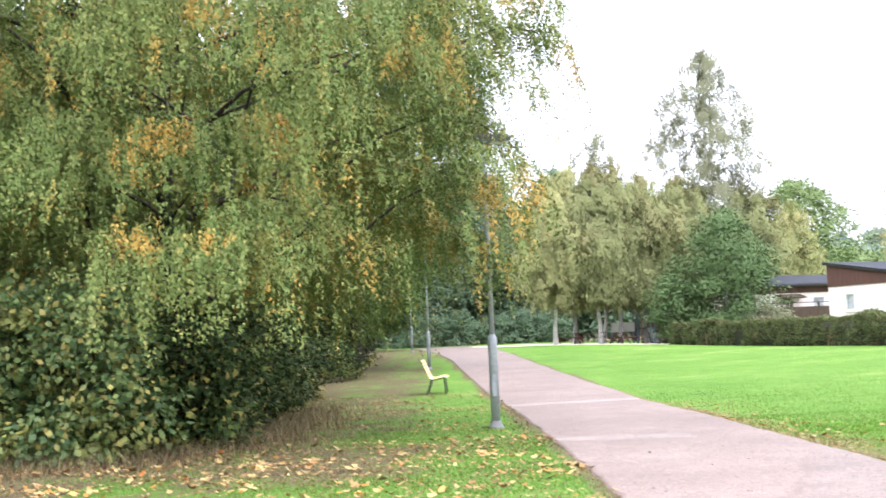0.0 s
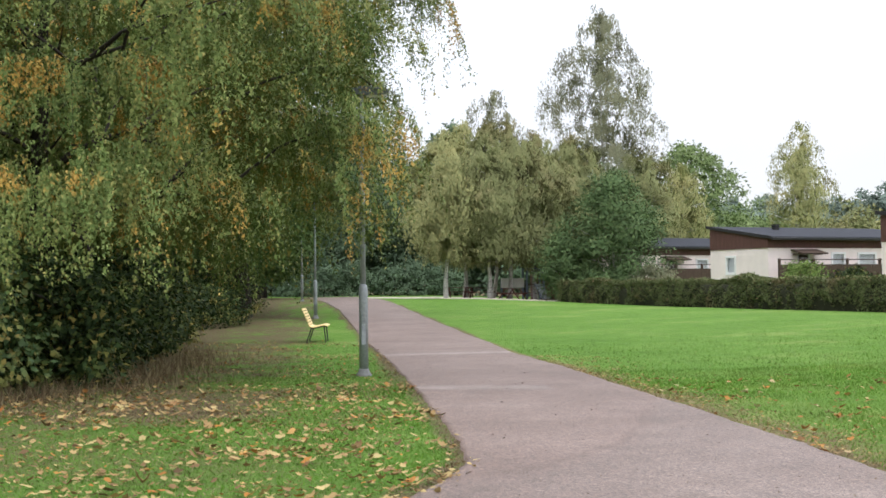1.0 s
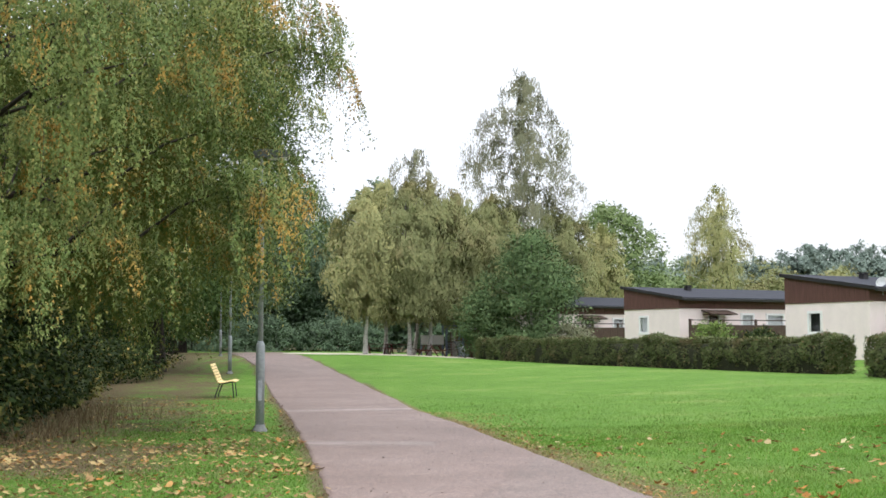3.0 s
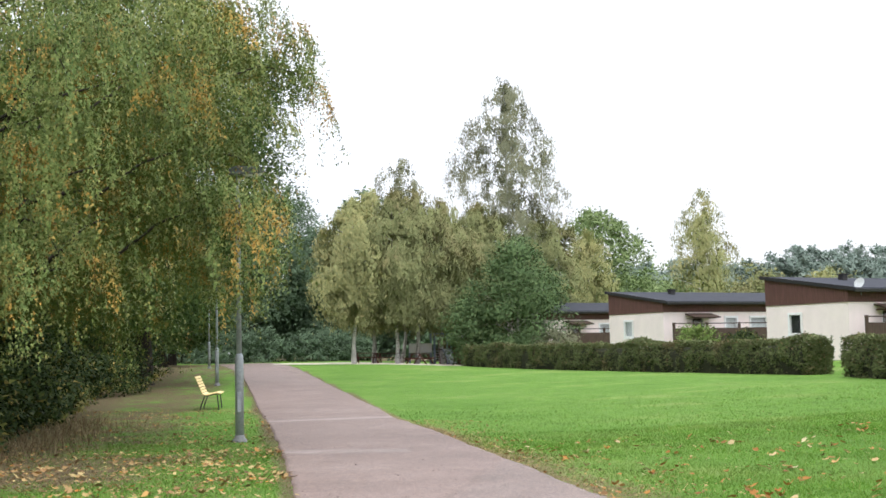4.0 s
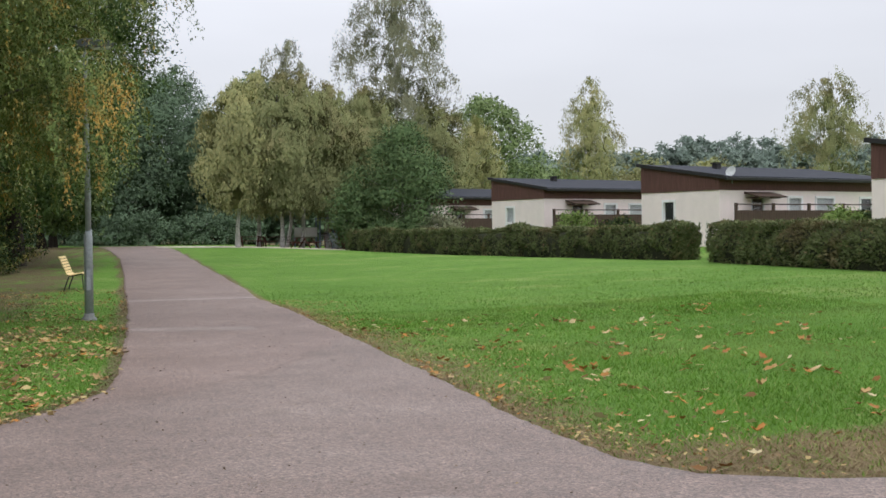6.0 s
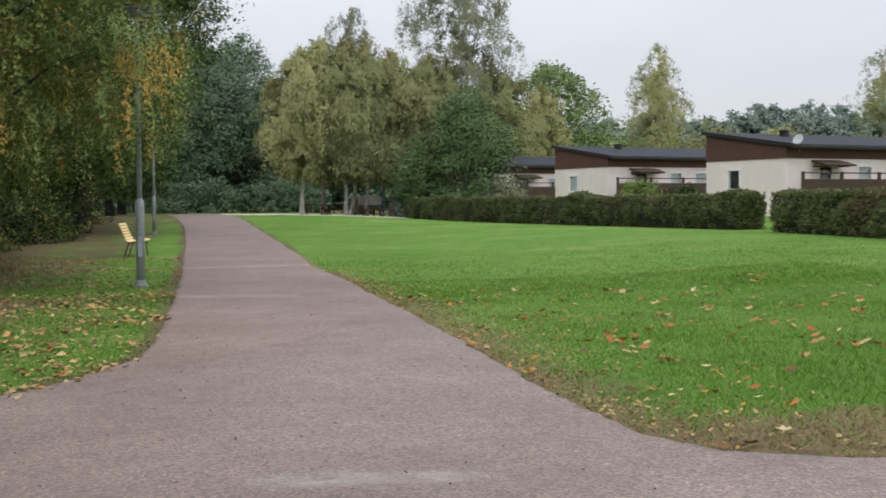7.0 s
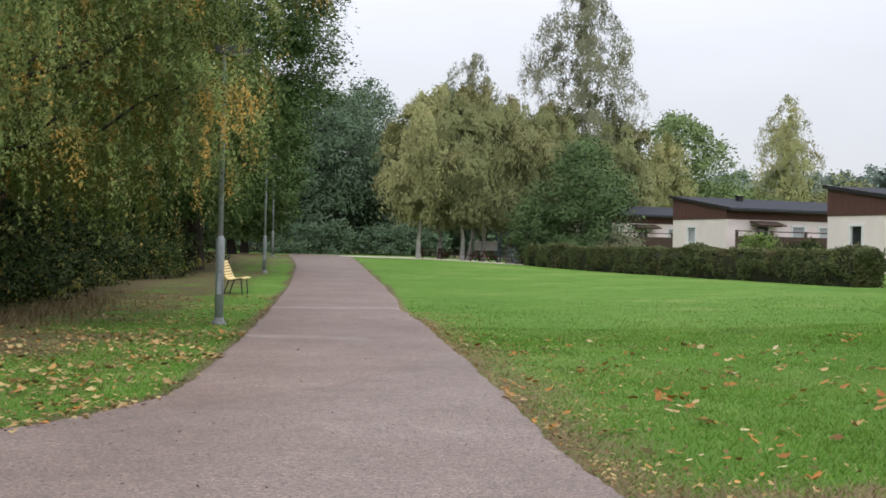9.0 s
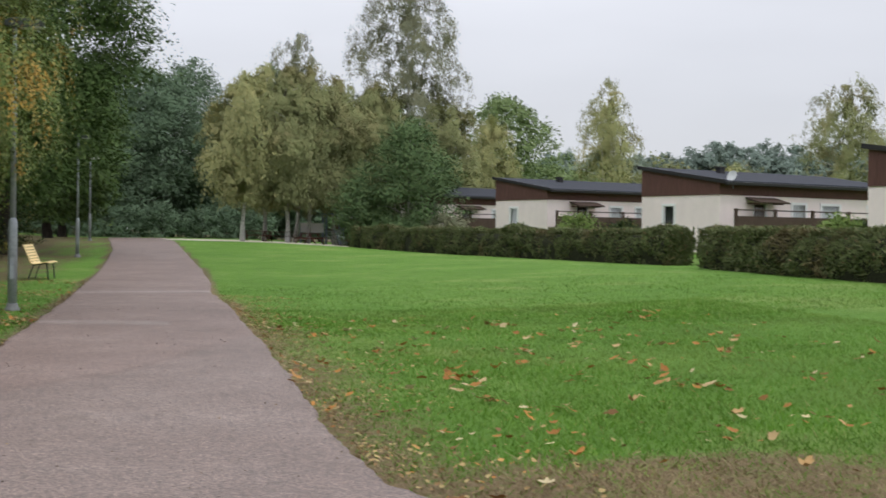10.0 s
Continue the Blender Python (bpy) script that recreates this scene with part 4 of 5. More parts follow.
# leafy young maples in front, turning yellow; shrubs behind, leaf colour darkened for shade
for k, (x, y, t, w) in enumerate([(-5.9, 18.9, 2.7, 1.15), (-4.7, 18.8, 2.5, 1.1), (-7.4, 19.2, 2.9, 1.3), (-5.2, 20.2, 3.0, 1.2), (-9.2, 19.8, 3.0, 1.4)]):
    bush(x, y, t, w, 30 + k, M_MAPLE, "leafy young maple bush with green and yellow leaves", 0.115, 150, 54, True)
# the ones at (-11, 21) and (-9, 44) are out of view, kept to block sky
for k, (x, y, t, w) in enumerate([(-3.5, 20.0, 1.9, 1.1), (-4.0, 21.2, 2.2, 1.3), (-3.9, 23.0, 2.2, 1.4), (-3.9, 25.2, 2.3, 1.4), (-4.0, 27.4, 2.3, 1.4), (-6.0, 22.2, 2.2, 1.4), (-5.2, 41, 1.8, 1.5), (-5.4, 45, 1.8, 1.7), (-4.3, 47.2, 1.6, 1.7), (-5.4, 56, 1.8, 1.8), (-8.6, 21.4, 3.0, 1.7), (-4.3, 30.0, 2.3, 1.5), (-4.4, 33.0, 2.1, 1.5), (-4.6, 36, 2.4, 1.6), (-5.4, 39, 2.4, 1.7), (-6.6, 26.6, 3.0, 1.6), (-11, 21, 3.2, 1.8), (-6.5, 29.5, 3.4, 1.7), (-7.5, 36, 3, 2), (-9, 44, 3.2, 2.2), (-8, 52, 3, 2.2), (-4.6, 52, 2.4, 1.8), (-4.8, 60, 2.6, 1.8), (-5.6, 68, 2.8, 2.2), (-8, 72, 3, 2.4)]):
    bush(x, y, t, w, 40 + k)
OAK = [(0, 2.6), (0.15, 4.4), (0.45, 5.0), (0.75, 4.0), (0.92, 2.2), (1, 0.6)]
BIG_OAK = [(0, 2.4), (0.06, 3.3), (0.13, 3.7), (0.2, 4.6), (0.4, 5.6), (0.7, 5.2), (0.9, 3.0), (1, 0.8)]
broadleaf(on_ground(-3.4, 54.5), 19, BIG_OAK, 2.9, 60, 480, 320, 0.14, M_OAK, "large green oak beside the footpath, its boughs reaching over the grass", clump=1.45, lobes=0.09, shell=0.20, radius=0.35, limbs=16, group="oaks along the path", flat=0.7)
# the last three oaks are out of view and only block the sky
for k, (x, y, t, s) in enumerate([(-7.6, 64, 14, 1.1), (-9, 38, 13, 1.1), (-8, 75, 15, 1.2), (-5.4, 90, 12, 0.92), (-5.6, 102, 14, 1.0), (-13, 50, 15, 1.2), (-14, 28, 14, 1.1), (-14, 66, 15, 1.3)]):
    broadleaf(on_ground(x, y), t, [(p, q * s) for p, q in OAK], 1.6, 61 + k, 320, 50, 0.30, M_OAK, "large dark green oak beside the footpath", clump=1.0, lobes=0.14, shell=0.3, radius=0.3, group="oaks along the path")

# ---- far wood at the end of the path ----
g = np.random.default_rng(5)
for k in range(22):
    x = -34 + 2.75 * k + g.normal(0, 0.6)
    y = 119 + (k % 3) * 7 + g.random() * 4 + abs(x + 8) * 0.10
    t = 15.0 + 2.2 * g.random() + (2.5 if k % 3 == 2 else 0)
    near_view = -14 < x < 14
    t *= 0.84 if x > 6 else 1.0
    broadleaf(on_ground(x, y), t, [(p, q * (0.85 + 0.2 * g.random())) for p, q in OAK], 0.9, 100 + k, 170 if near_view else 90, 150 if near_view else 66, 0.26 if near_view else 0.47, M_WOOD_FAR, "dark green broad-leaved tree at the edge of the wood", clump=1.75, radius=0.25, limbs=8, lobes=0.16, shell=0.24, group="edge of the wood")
for k in range(16):
    x = -30 + 2.7 * k + g.normal(0, 0.5)
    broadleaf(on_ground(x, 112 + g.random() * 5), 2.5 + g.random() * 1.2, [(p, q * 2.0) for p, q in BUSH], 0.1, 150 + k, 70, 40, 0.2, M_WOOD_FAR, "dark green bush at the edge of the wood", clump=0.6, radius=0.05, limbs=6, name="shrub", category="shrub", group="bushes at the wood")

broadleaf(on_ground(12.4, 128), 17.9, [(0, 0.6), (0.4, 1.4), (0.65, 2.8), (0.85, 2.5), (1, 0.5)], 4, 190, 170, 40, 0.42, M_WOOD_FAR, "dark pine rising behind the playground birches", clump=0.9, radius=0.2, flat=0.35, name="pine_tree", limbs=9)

# ---- playground birches ----
COLUMN = [(0, 1.9), (0.15, 2.7), (0.5, 3.0), (0.75, 2.6), (0.92, 1.6), (1, 0.5)]


def playground_birch(x, y, tall, s, seed, mat, label, base=3.0, strands=1400, per=26, leaf=0.20, **kw):
    return weeping_birch(on_ground(x, y), tall, [(p, q * s) for p, q in COLUMN], base, seed, strands, per, leaf, mat, label, hang=(0.8, 2.6), radius=0.15, limbs=12, group="birches by the playground", bunch=7, shell=0.45, fan_out=0.3, lobes=0.20, voids=0.39, lump=0.95, aspect=0.42, stiff=0.28, **kw)


for x, y, t, w, sd, mt, lb, st in [
        (7.7, 83, 11.0, 0.95, 201, M_BIRCH_FAR, "yellowing birch with a white trunk at the playground", 2600),
        (9.3, 86, 12.2, 1.05, 202, M_BIRCH_FAR, "yellowing birch at the playground", 2600),
        (10.7, 83.5, 11.6, 1.05, 203, M_BIRCH_OLIVE, "olive-green birch with a white trunk at the playground", 2600),
        (12.1, 84, 12.0, 1.05, 205, M_BIRCH_OLIVE, "olive-green birch at the playground", 2200),
        (14.2, 86, 11.4, 1.1, 211, M_BIRCH_OLIVE, "olive-green birch in the playground clump", 2200),
        (17.2, 88, 11.5, 1.15, 207, M_BIRCH_OLIVE, "olive-brown birch below the tall one", 2400),
        (22.4, 90, 11.5, 1.05, 208, M_BIRCH_OLIVE, "olive-brown birch behind the rowan", 2000)]:
    playground_birch(x, y, t, w, sd, mt, lb, base=3.0, strands=st, skirt=(99, 0, 2.3))
weeping_birch(on_ground(11.6, 89), 14.6, [(0, 1.5), (0.5, 2.2), (0.85, 2.1), (1, 1.3)], 3.0, 204, 900, 20, 0.17, M_BIRCH_GREY, "slender birch with a thin bare top", hang=(0.6, 1.6), radius=0.13, limbs=18, group="birches by the playground", bunch=7, shell=0.6, voids=0.42, lump=0.8, aspect=0.42, stiff=0.28)
TALL = [(0, 3.0), (0.25, 4.4), (0.43, 4.9), (0.67, 4.5), (0.84, 3.4), (0.95, 2.2), (1, 0.8)]
weeping_birch(on_ground(20.0, 91), 21.3, TALL, 3.2, 206, 2700, 22, 0.20, M_BIRCH_GREY, "very tall sparse birch with grey-green leaves", hang=(0.8, 2.4), radius=0.2, limbs=24, group="birches by the playground", bunch=9, bough=1.4, shell=0.5, fan_out=0.26, lobes=0.12, voids=0.37, lump=0.9, aspect=0.36, stiff=0.28)
broadleaf(on_ground(18.2, 79), 8.5, [(0, 2.4), (0.15, 3.7), (0.4, 3.1), (0.7, 1.9), (1, 0.4)], 1.2, 209, 120, 260, 0.15, M_ROWAN, "dense dark green rowan at the end of the hedge", clump=1.25, lobes=0.3, shell=0.4, radius=0.14, group="trees by the playground", bark=M_BIRCHBARK)
broadleaf(on_ground(15.2, 79.4), 4.4, [(0, 1.2), (0.3, 1.8), (0.7, 1.5), (1, 0.3)], 0.5, 210, 70, 120, 0.16, M_ROWAN, "low green rowan bush by the playground", clump=0.8, radius=0.08, group="trees by the playground")

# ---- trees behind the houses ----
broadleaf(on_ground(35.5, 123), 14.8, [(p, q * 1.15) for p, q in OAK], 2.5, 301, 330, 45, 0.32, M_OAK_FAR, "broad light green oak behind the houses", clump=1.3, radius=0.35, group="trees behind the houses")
weeping_birch(on_ground(30.3, 107), 10.8, [(p, q * 1.0) for p, q in COLUMN], 2, 302, 1300, 20, 0.24, M_BIRCH_FAR, "yellow birch behind the houses", group="trees behind the houses", bunch=7, shell=0.45, fan_out=0.3, lobes=0.12, voids=0.30, lump=1.2, aspect=0.38, stiff=0.28, radius=0.14)
weeping_birch(on_ground(42.3, 110.5), 15.4, [(p, q * 1.05) for p, q in COLUMN], 2, 303, 1600, 20, 0.24, M_BIRCH_FAR, "tall birch with hanging yellow-green twigs behind the houses", hang=(1, 3), group="trees behind the houses", bunch=7, shell=0.5, fan_out=0.3, lobes=0.2, voids=0.40, lump=1.2, aspect=0.38, stiff=0.28, radius=0.15)
weeping_birch(on_ground(53.5, 87), 13.6, [(p, q * 1.4) for p, q in COLUMN], 2, 304, 1500, 22, 0.21, M_BIRCH_OLIVE, "broad browning birch behind the houses", group="trees behind the houses", bunch=7, shell=0.5, fan_out=0.3, lobes=0.2, voids=0.42, lump=1.2, aspect=0.38, stiff=0.28, radius=0.15)
for k in range(14):
    x = 26 + 3.4 * k + g.normal(0, 1)
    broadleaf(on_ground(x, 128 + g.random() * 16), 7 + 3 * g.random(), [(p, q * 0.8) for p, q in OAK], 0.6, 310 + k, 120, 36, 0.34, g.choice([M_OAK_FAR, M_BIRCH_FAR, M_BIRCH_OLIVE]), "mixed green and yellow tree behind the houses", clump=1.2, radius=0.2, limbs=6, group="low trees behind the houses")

# distant wooded hill: more trees than one can count, one crown mass each row
PINE = [(0, 0.5), (0.35, 0.9), (0.6, 2.4), (0.8, 2.8), (0.95, 1.8), (1, 0.6)]


def far_wood(n, x0, x1, y0, y1, seed):
    g2 = np.random.default_rng(seed)
    vs, fs, faces, base = [], [], [], 0
    for _ in range(n):
        x, y = x0 + (x1 - x0) * g2.random(), y0 + (y1 - y0) * g2.random()
        t = (9 + 8 * g2.random() ** 1.8) * (0.62 + 0.45 * min(max((x - 80) / 110, 0), 1))
        prof = PINE if g2.random() < 0.5 else [(0, 2.4), (0.4, 4), (0.8, 2.6), (1, 0.5)]
        f = g2.random(70)
        r = profile_at(prof, f) * g2.random(70) ** 0.25
        an = g2.random(70) * 6.283
        c = np.c_[x + np.cos(an) * r, y + np.sin(an) * r, height(x, y) + t * (0.08 + 0.92 * f)]
        P = (c[:, None] + g2.normal(0, 0.6, (70, 11, 3)) * np.array([1, 1, 0.6])).reshape(-1, 3)
        out = P - np.array([x, y, height(x, y) + t * 0.45])
        out = out / (np.linalg.norm(out, axis=1)[:, None] + 1e-6) + np.array([0, 0, 0.35])
        v, q = leaves(P, g2.normal(0, 1, P.shape), 0.85, 0.8, g2, 1.8 * out)
        vs.append(v), fs.append(q + base), faces.append(out)
        base += len(v)
    V = np.concatenate(vs)
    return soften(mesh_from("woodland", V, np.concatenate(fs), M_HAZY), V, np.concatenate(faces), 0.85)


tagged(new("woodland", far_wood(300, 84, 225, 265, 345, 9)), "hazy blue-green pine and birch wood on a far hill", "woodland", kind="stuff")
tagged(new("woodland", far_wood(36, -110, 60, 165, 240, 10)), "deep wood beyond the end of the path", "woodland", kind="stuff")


# ---- hedge ----
def hedge(points, wide, tall, seed, label, count):
    """A clipped hedge: a solid core coloured as inner shade, set all over with small leaves, its top and face uneven.
    """
    g2 = np.random.default_rng(seed)
    p = np.array(points, float)
    s = np.r_[0, np.cumsum(np.hypot(*np.diff(p, axis=0).T))]
    ob = tagged(new("hedge"), label, "hedge")
    u = g2.random(count) * s[-1]
    x, y = np.interp(u, s, p[:, 0]), np.interp(u, s, p[:, 1])
    i = np.clip(np.searchsorted(s, u) - 1, 0, len(p) - 2)
    t = np.diff(p, axis=0)[i]
    t /= np.hypot(*t.T)[:, None]
    nrm = np.c_[t[:, 1], -t[:, 0]]
    hump = np.array([0.15 * noise.noise((float(a) * 0.30, seed, 0)) + 0.07 * noise.noise((float(a) * 1.3, seed, 5)) for a in u])
    a = g2.random(count)
    w, z = np.empty(count), np.empty(count)
    top = a < 0.3
    w[top], z[top] = g2.uniform(-1, 1, top.sum()), 1 - 0.05 * g2.random(top.sum())
    face = ~top
    sgn = np.where(g2.random(face.sum()) < 0.72, -1, 1)
    w[face], z[face] = sgn * (1 - 0.12 * g2.random(face.sum())), g2.random(face.sum()) ** 0.85
    bulge = 1 + 1.2 * hump - 0.22 * smooth(0.35, 0.0, z) - 0.42 * smooth(0.62, 1.0, z)
    z = np.where(top, z - 0.10 * w ** 2, z)
    tz = tall * (1 + 1.2 * hump)
    P = np.c_[x + nrm[:, 0] * w * wide * 0.5 * bulge, y + nrm[:, 1] * w * wide * 0.5 * bulge, height(x, y) + z * tz]
    dent = np.array([noise.noise((float(a) * 2.2, float(b) * 2.2, float(c) * 2.2)) for a, b, c in P])
    dent2 = np.array([noise.noise((float(a) * 0.9, float(b) * 0.9, float(c) * 1.2)) for a, b, c in P])
    P[:, :2] += nrm * (w * (0.22 * dent + 0.40 * dent2))[:, None]
    P[:, 2] += np.where(top, 0.10 * dent + 0.12 * dent2, 0.0)
    P += g2.normal(0, 0.03, P.shape)
    ends = g2.random(count) < 0.05
    e1 = g2.random(count) < 0.5
    q = g2.uniform(-0.5, 0.5, count) * wide
    ex, ey = np.where(e1, p[0, 0], p[-1, 0]), np.where(e1, p[0, 1], p[-1, 1])
    P[ends] = np.c_[ex + nrm[:, 0] * q, ey + nrm[:, 1] * q, height(ex, ey) + tall * g2.random(count)][ends] + g2.normal(0, 0.06, (ends.sum(), 3))
    ax = np.c_[nrm * w[:, None], (z - 0.35)[:, None]] + g2.normal(0, 0.6, P.shape)
    v, f = leaves(P, ax, 0.085, 0.060, g2, np.c_[nrm * (w * np.where(top, 0.25, 1.0))[:, None], np.where(top, 1.0, -0.1)])
    child("foliage", soften(mesh_from("foliage", v, f, M_HEDGE), v, np.c_[nrm * (w * np.where(top, 0.3, 0.8))[:, None], np.where(top, 1.0, 0.15)], 0.45), ob)
    m = int(s[-1] / 0.5)
    uu = np.linspace(0.15, s[-1] - 0.15, m)
    bx, by = np.interp(uu, s, p[:, 0]), np.interp(uu, s, p[:, 1])
    ii = np.clip(np.searchsorted(s, uu) - 1, 0, len(p) - 2)
    tt = np.diff(p, axis=0)[ii]
    tt /= np.hypot(*tt.T)[:, None]
    nn = np.c_[tt[:, 1], -tt[:, 0]]
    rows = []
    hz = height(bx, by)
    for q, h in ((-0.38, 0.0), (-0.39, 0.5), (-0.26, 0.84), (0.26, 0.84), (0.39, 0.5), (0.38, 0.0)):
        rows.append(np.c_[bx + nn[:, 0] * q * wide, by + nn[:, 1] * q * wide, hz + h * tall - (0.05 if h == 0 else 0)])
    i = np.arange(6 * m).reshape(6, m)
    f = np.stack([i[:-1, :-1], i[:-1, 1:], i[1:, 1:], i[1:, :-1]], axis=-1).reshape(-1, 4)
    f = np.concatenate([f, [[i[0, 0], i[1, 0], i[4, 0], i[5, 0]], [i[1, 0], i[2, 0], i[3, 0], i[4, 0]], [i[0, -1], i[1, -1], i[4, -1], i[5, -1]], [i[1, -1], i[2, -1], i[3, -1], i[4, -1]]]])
    child("core", mesh_from("core", np.concatenate(rows), f, M_HEDGECORE), ob, "solid core of the hedge, inner shade in its dark colour")
    return ob


# near-black, so the core shows as shade between the leaves
M_HEDGECORE = plain("hedge_core_shade", (0.03, 0.032, 0.018), 0.95, 0.1, vary=0.5, scale=14, bump=0.8)
hedge([(14.7, 76.7), (16.8, 66), (18.8, 56.2), (20.55, 47.4), (21.6, 41.9)], 1.2, 1.28, 401, "long clipped hedge, green with reddish patches, along the lawn", 110000)
hedge([(21.5, 38.3), (21.1, 33), (20.9, 27), (21.4, 18)], 1.3, 1.29, 402, "clipped hedge past a gap, green with reddish patches", 100000)



# ---- street lamps ----
def street_lamp(x, y, label, turn=0.0, tall=4.94, shell_mat=None):
    ob = tagged(new("street_lamp"), label, "street lamp", "lamps along the path")
    ob.matrix_basis = pose(*on_ground(x, y, 0.0), 0, 0, turn)
    part("foot", lathe([(0.14, -0.06), (0.14, 0.02), (0.125, 0.05), (0.095, 0.08), (0.09, 0.13)], sides=20), M_CONCRETE, ob, "pale concrete foot")
    part("lower_pole", lathe([(0.078, 0.05), (0.078, 1.48), (0.074, 1.54), (0.050, 1.60)], sides=20), M_STEEL, ob)
    part("door_plate", box(-0.035, -0.084, 0.55, 0.035, -0.07, 0.90), M_STEEL, ob, bevel=0.004)
    part("upper_pole", lathe([(0.047, 1.58), (0.045, 3.0), (0.038, tall - 0.12), (0.036, tall - 0.02)], sides=16), M_STEEL, ob)
    part("collar", lathe([(0.05, tall - 0.75), (0.055, tall - 0.73), (0.055, tall - 0.62), (0.05, tall - 0.60)], sides=16), M_LAMPHEAD, ob)
    head = prism([(-0.16, tall - 0.05), (0.10, tall - 0.07), (0.46, tall - 0.04), (0.50, tall + 0.02), (0.42, tall + 0.07), (0.0, tall + 0.10), (-0.16, tall + 0.05)], -0.11, 0.11, "y")
    part("lamp_head", head, shell_mat or M_LAMPHEAD, ob, "flat pale lamp head" if shell_mat else "flat dark grey lamp head", bevel=0.015)
    part("diffuser", prism([(0.10, tall - 0.085), (0.42, tall - 0.07), (0.45, tall - 0.035), (0.08, tall - 0.06)], -0.085, 0.085, "y"), M_LAMPGLASS, ob, "milky glass below the lamp head", bevel=0.006)
    return ob


street_lamp(1.3, 21.9, "slim galvanised street lamp in the grass beside the path")
street_lamp(-0.23, 52.6, "slim galvanised street lamp beyond the bench")
street_lamp(-1.6, 77.1, "slim street lamp near the end of the path", shell_mat=M_LAMPGLASS)


# ---- park bench ----
def park_bench(x, y, turn):
    ob = tagged(new("park_bench"), "yellow slatted park bench with black iron legs facing the path", "bench")
    ob.matrix_basis = pose(*on_ground(x, y, 0.0), 0, 0, turn)
    half = 0.85
    curve = [(0.33, 0.47), (0.26, 0.485), (0.18, 0.475), (0.10, 0.455), (0.02, 0.44), (-0.06, 0.435), (-0.13, 0.46), (-0.17, 0.53), (-0.20, 0.61), (-0.235, 0.69), (-0.27, 0.77), (-0.305, 0.85), (-0.34, 0.93)]
    for i, (a, b) in enumerate(curve):
        p, q = curve[max(i - 1, 0)], curve[min(i + 1, len(curve) - 1)]
        an = math.atan2(q[1] - p[1], q[0] - p[0])
        c, s = math.cos(an), math.sin(an)
        out = [(a + c * u - s * w, b + s * u + c * w) for u, w in ((-0.034, -0.012), (0.034, -0.012), (0.034, 0.012), (-0.034, 0.012))]
        part("slat", prism([(px, pz) for px, pz in out], -half, half, "y"), M_BENCHWOOD, ob, bevel=0.004)
    for yy in (-0.62, 0.62):
        v, f = tubes([([(q[0], yy, q[1] - 0.03) for q in curve], [0.016] * len(curve))], 6)
        child("frame", mesh_from("frame", v, f, M_BLACKIRON, True), ob, "black iron frame")
        for foot, top in (((0.30, 0.0), (0.26, 0.46)), ((-0.22, 0.0), (-0.08, 0.44))):
            v, f = tubes([([(foot[0], yy, foot[1] - 0.03), (foot[0], yy, 0.05), (top[0], yy, top[1])], [0.019, 0.018, 0.017])], 8)
            child("leg", mesh_from("leg", v, f, M_BLACKIRON, True), ob, "black iron leg")
    return ob


park_bench(0.16, 36.2, -2)


# ---- houses ----
def window(parent, u0, u1, z0, z1, side, behind, name="window"):
    """side 'x': in the gable wall at local x = 0; side 'y': in the long wall at local y = 0."""
    w = new(name)
    w.parent = parent

    def slab(a0, b0, a1, b1, d0, d1):
        return box(d0, a0, b0, d1, a1, b1) if side == "x" else box(a0, d0, b0, a1, d1, b1)
    t = 0.11
    for nm, q in (("frame_head", (u0, z1 - t, u1, z1)), ("frame_sill", (u0, z0, u1, z0 + t)), ("frame_jamb", (u0, z0 + t, u0 + t, z1 - t)), ("frame_jamb", (u1 - t, z0 + t, u1, z1 - t))):
        part(nm, slab(*q, -0.045, 0.08), M_WHITE, w, bevel=0.006)
    part("sill_board", slab(u0 - 0.05, z0 - 0.05, u1 + 0.05, z0 - 0.003, -0.07, 0.03), M_WHITE, w)
    pane = part("pane", slab(u0 + t, z0 + t, u1 - t, z1 - t, 0.035, 0.045), M_GLASS, w)
    pane.visible_shadow = False
    # where no blind hangs, a dark panel stands in for the unlit room
    part("blind" if behind is M_BLIND else "room_dark_panel", slab(u0 + 0.02, z0 + 0.02, u1 - 0.02, z1 - 0.02, 0.10, 0.12), behind, w)
    return w


def wall_with_holes(a0, a1, z0, z1, holes, side, thick=0.25):
    """One solid wall along local y (side 'x') or local x (side 'y'), with its openings left out."""
    us = sorted({a0, a1, *(h[0] for h in holes), *(h[1] for h in holes)})
    zs = sorted({z0, z1, *(h[2] for h in holes), *(h[3] for h in holes)})
    bm, made = bmesh.new(), {}

    def vert(i, j, d):
        if (i, j, d) not in made:
            made[i, j, d] = bm.verts.new((d * thick, us[i], zs[j]) if side == "x" else (us[i], d * thick, zs[j]))
        return made[i, j, d]
    solid = {(i, j) for i in range(len(us) - 1) for j in range(len(zs) - 1) if not any(h[0] <= us[i] < h[1] and h[2] <= zs[j] < h[3] for h in holes)}
    for i, j in solid:
        for d in (0, 1):
            bm.faces.new([vert(i, j, d), vert(i + 1, j, d), vert(i + 1, j + 1, d), vert(i, j + 1, d)])
        for di, dj, p, q in ((-1, 0, (i, j), (i, j + 1)), (1, 0, (i + 1, j), (i + 1, j + 1)), (0, -1, (i, j), (i + 1, j)), (0, 1, (i, j + 1), (i + 1, j + 1))):
            if (i + di, j + dj) not in solid:
                bm.faces.new([vert(*p, 0), vert(*q, 0), vert(*q, 1), vert(*p, 1)])
    bmesh.ops.recalc_face_normals(bm, faces=bm.faces[:])
    return bm


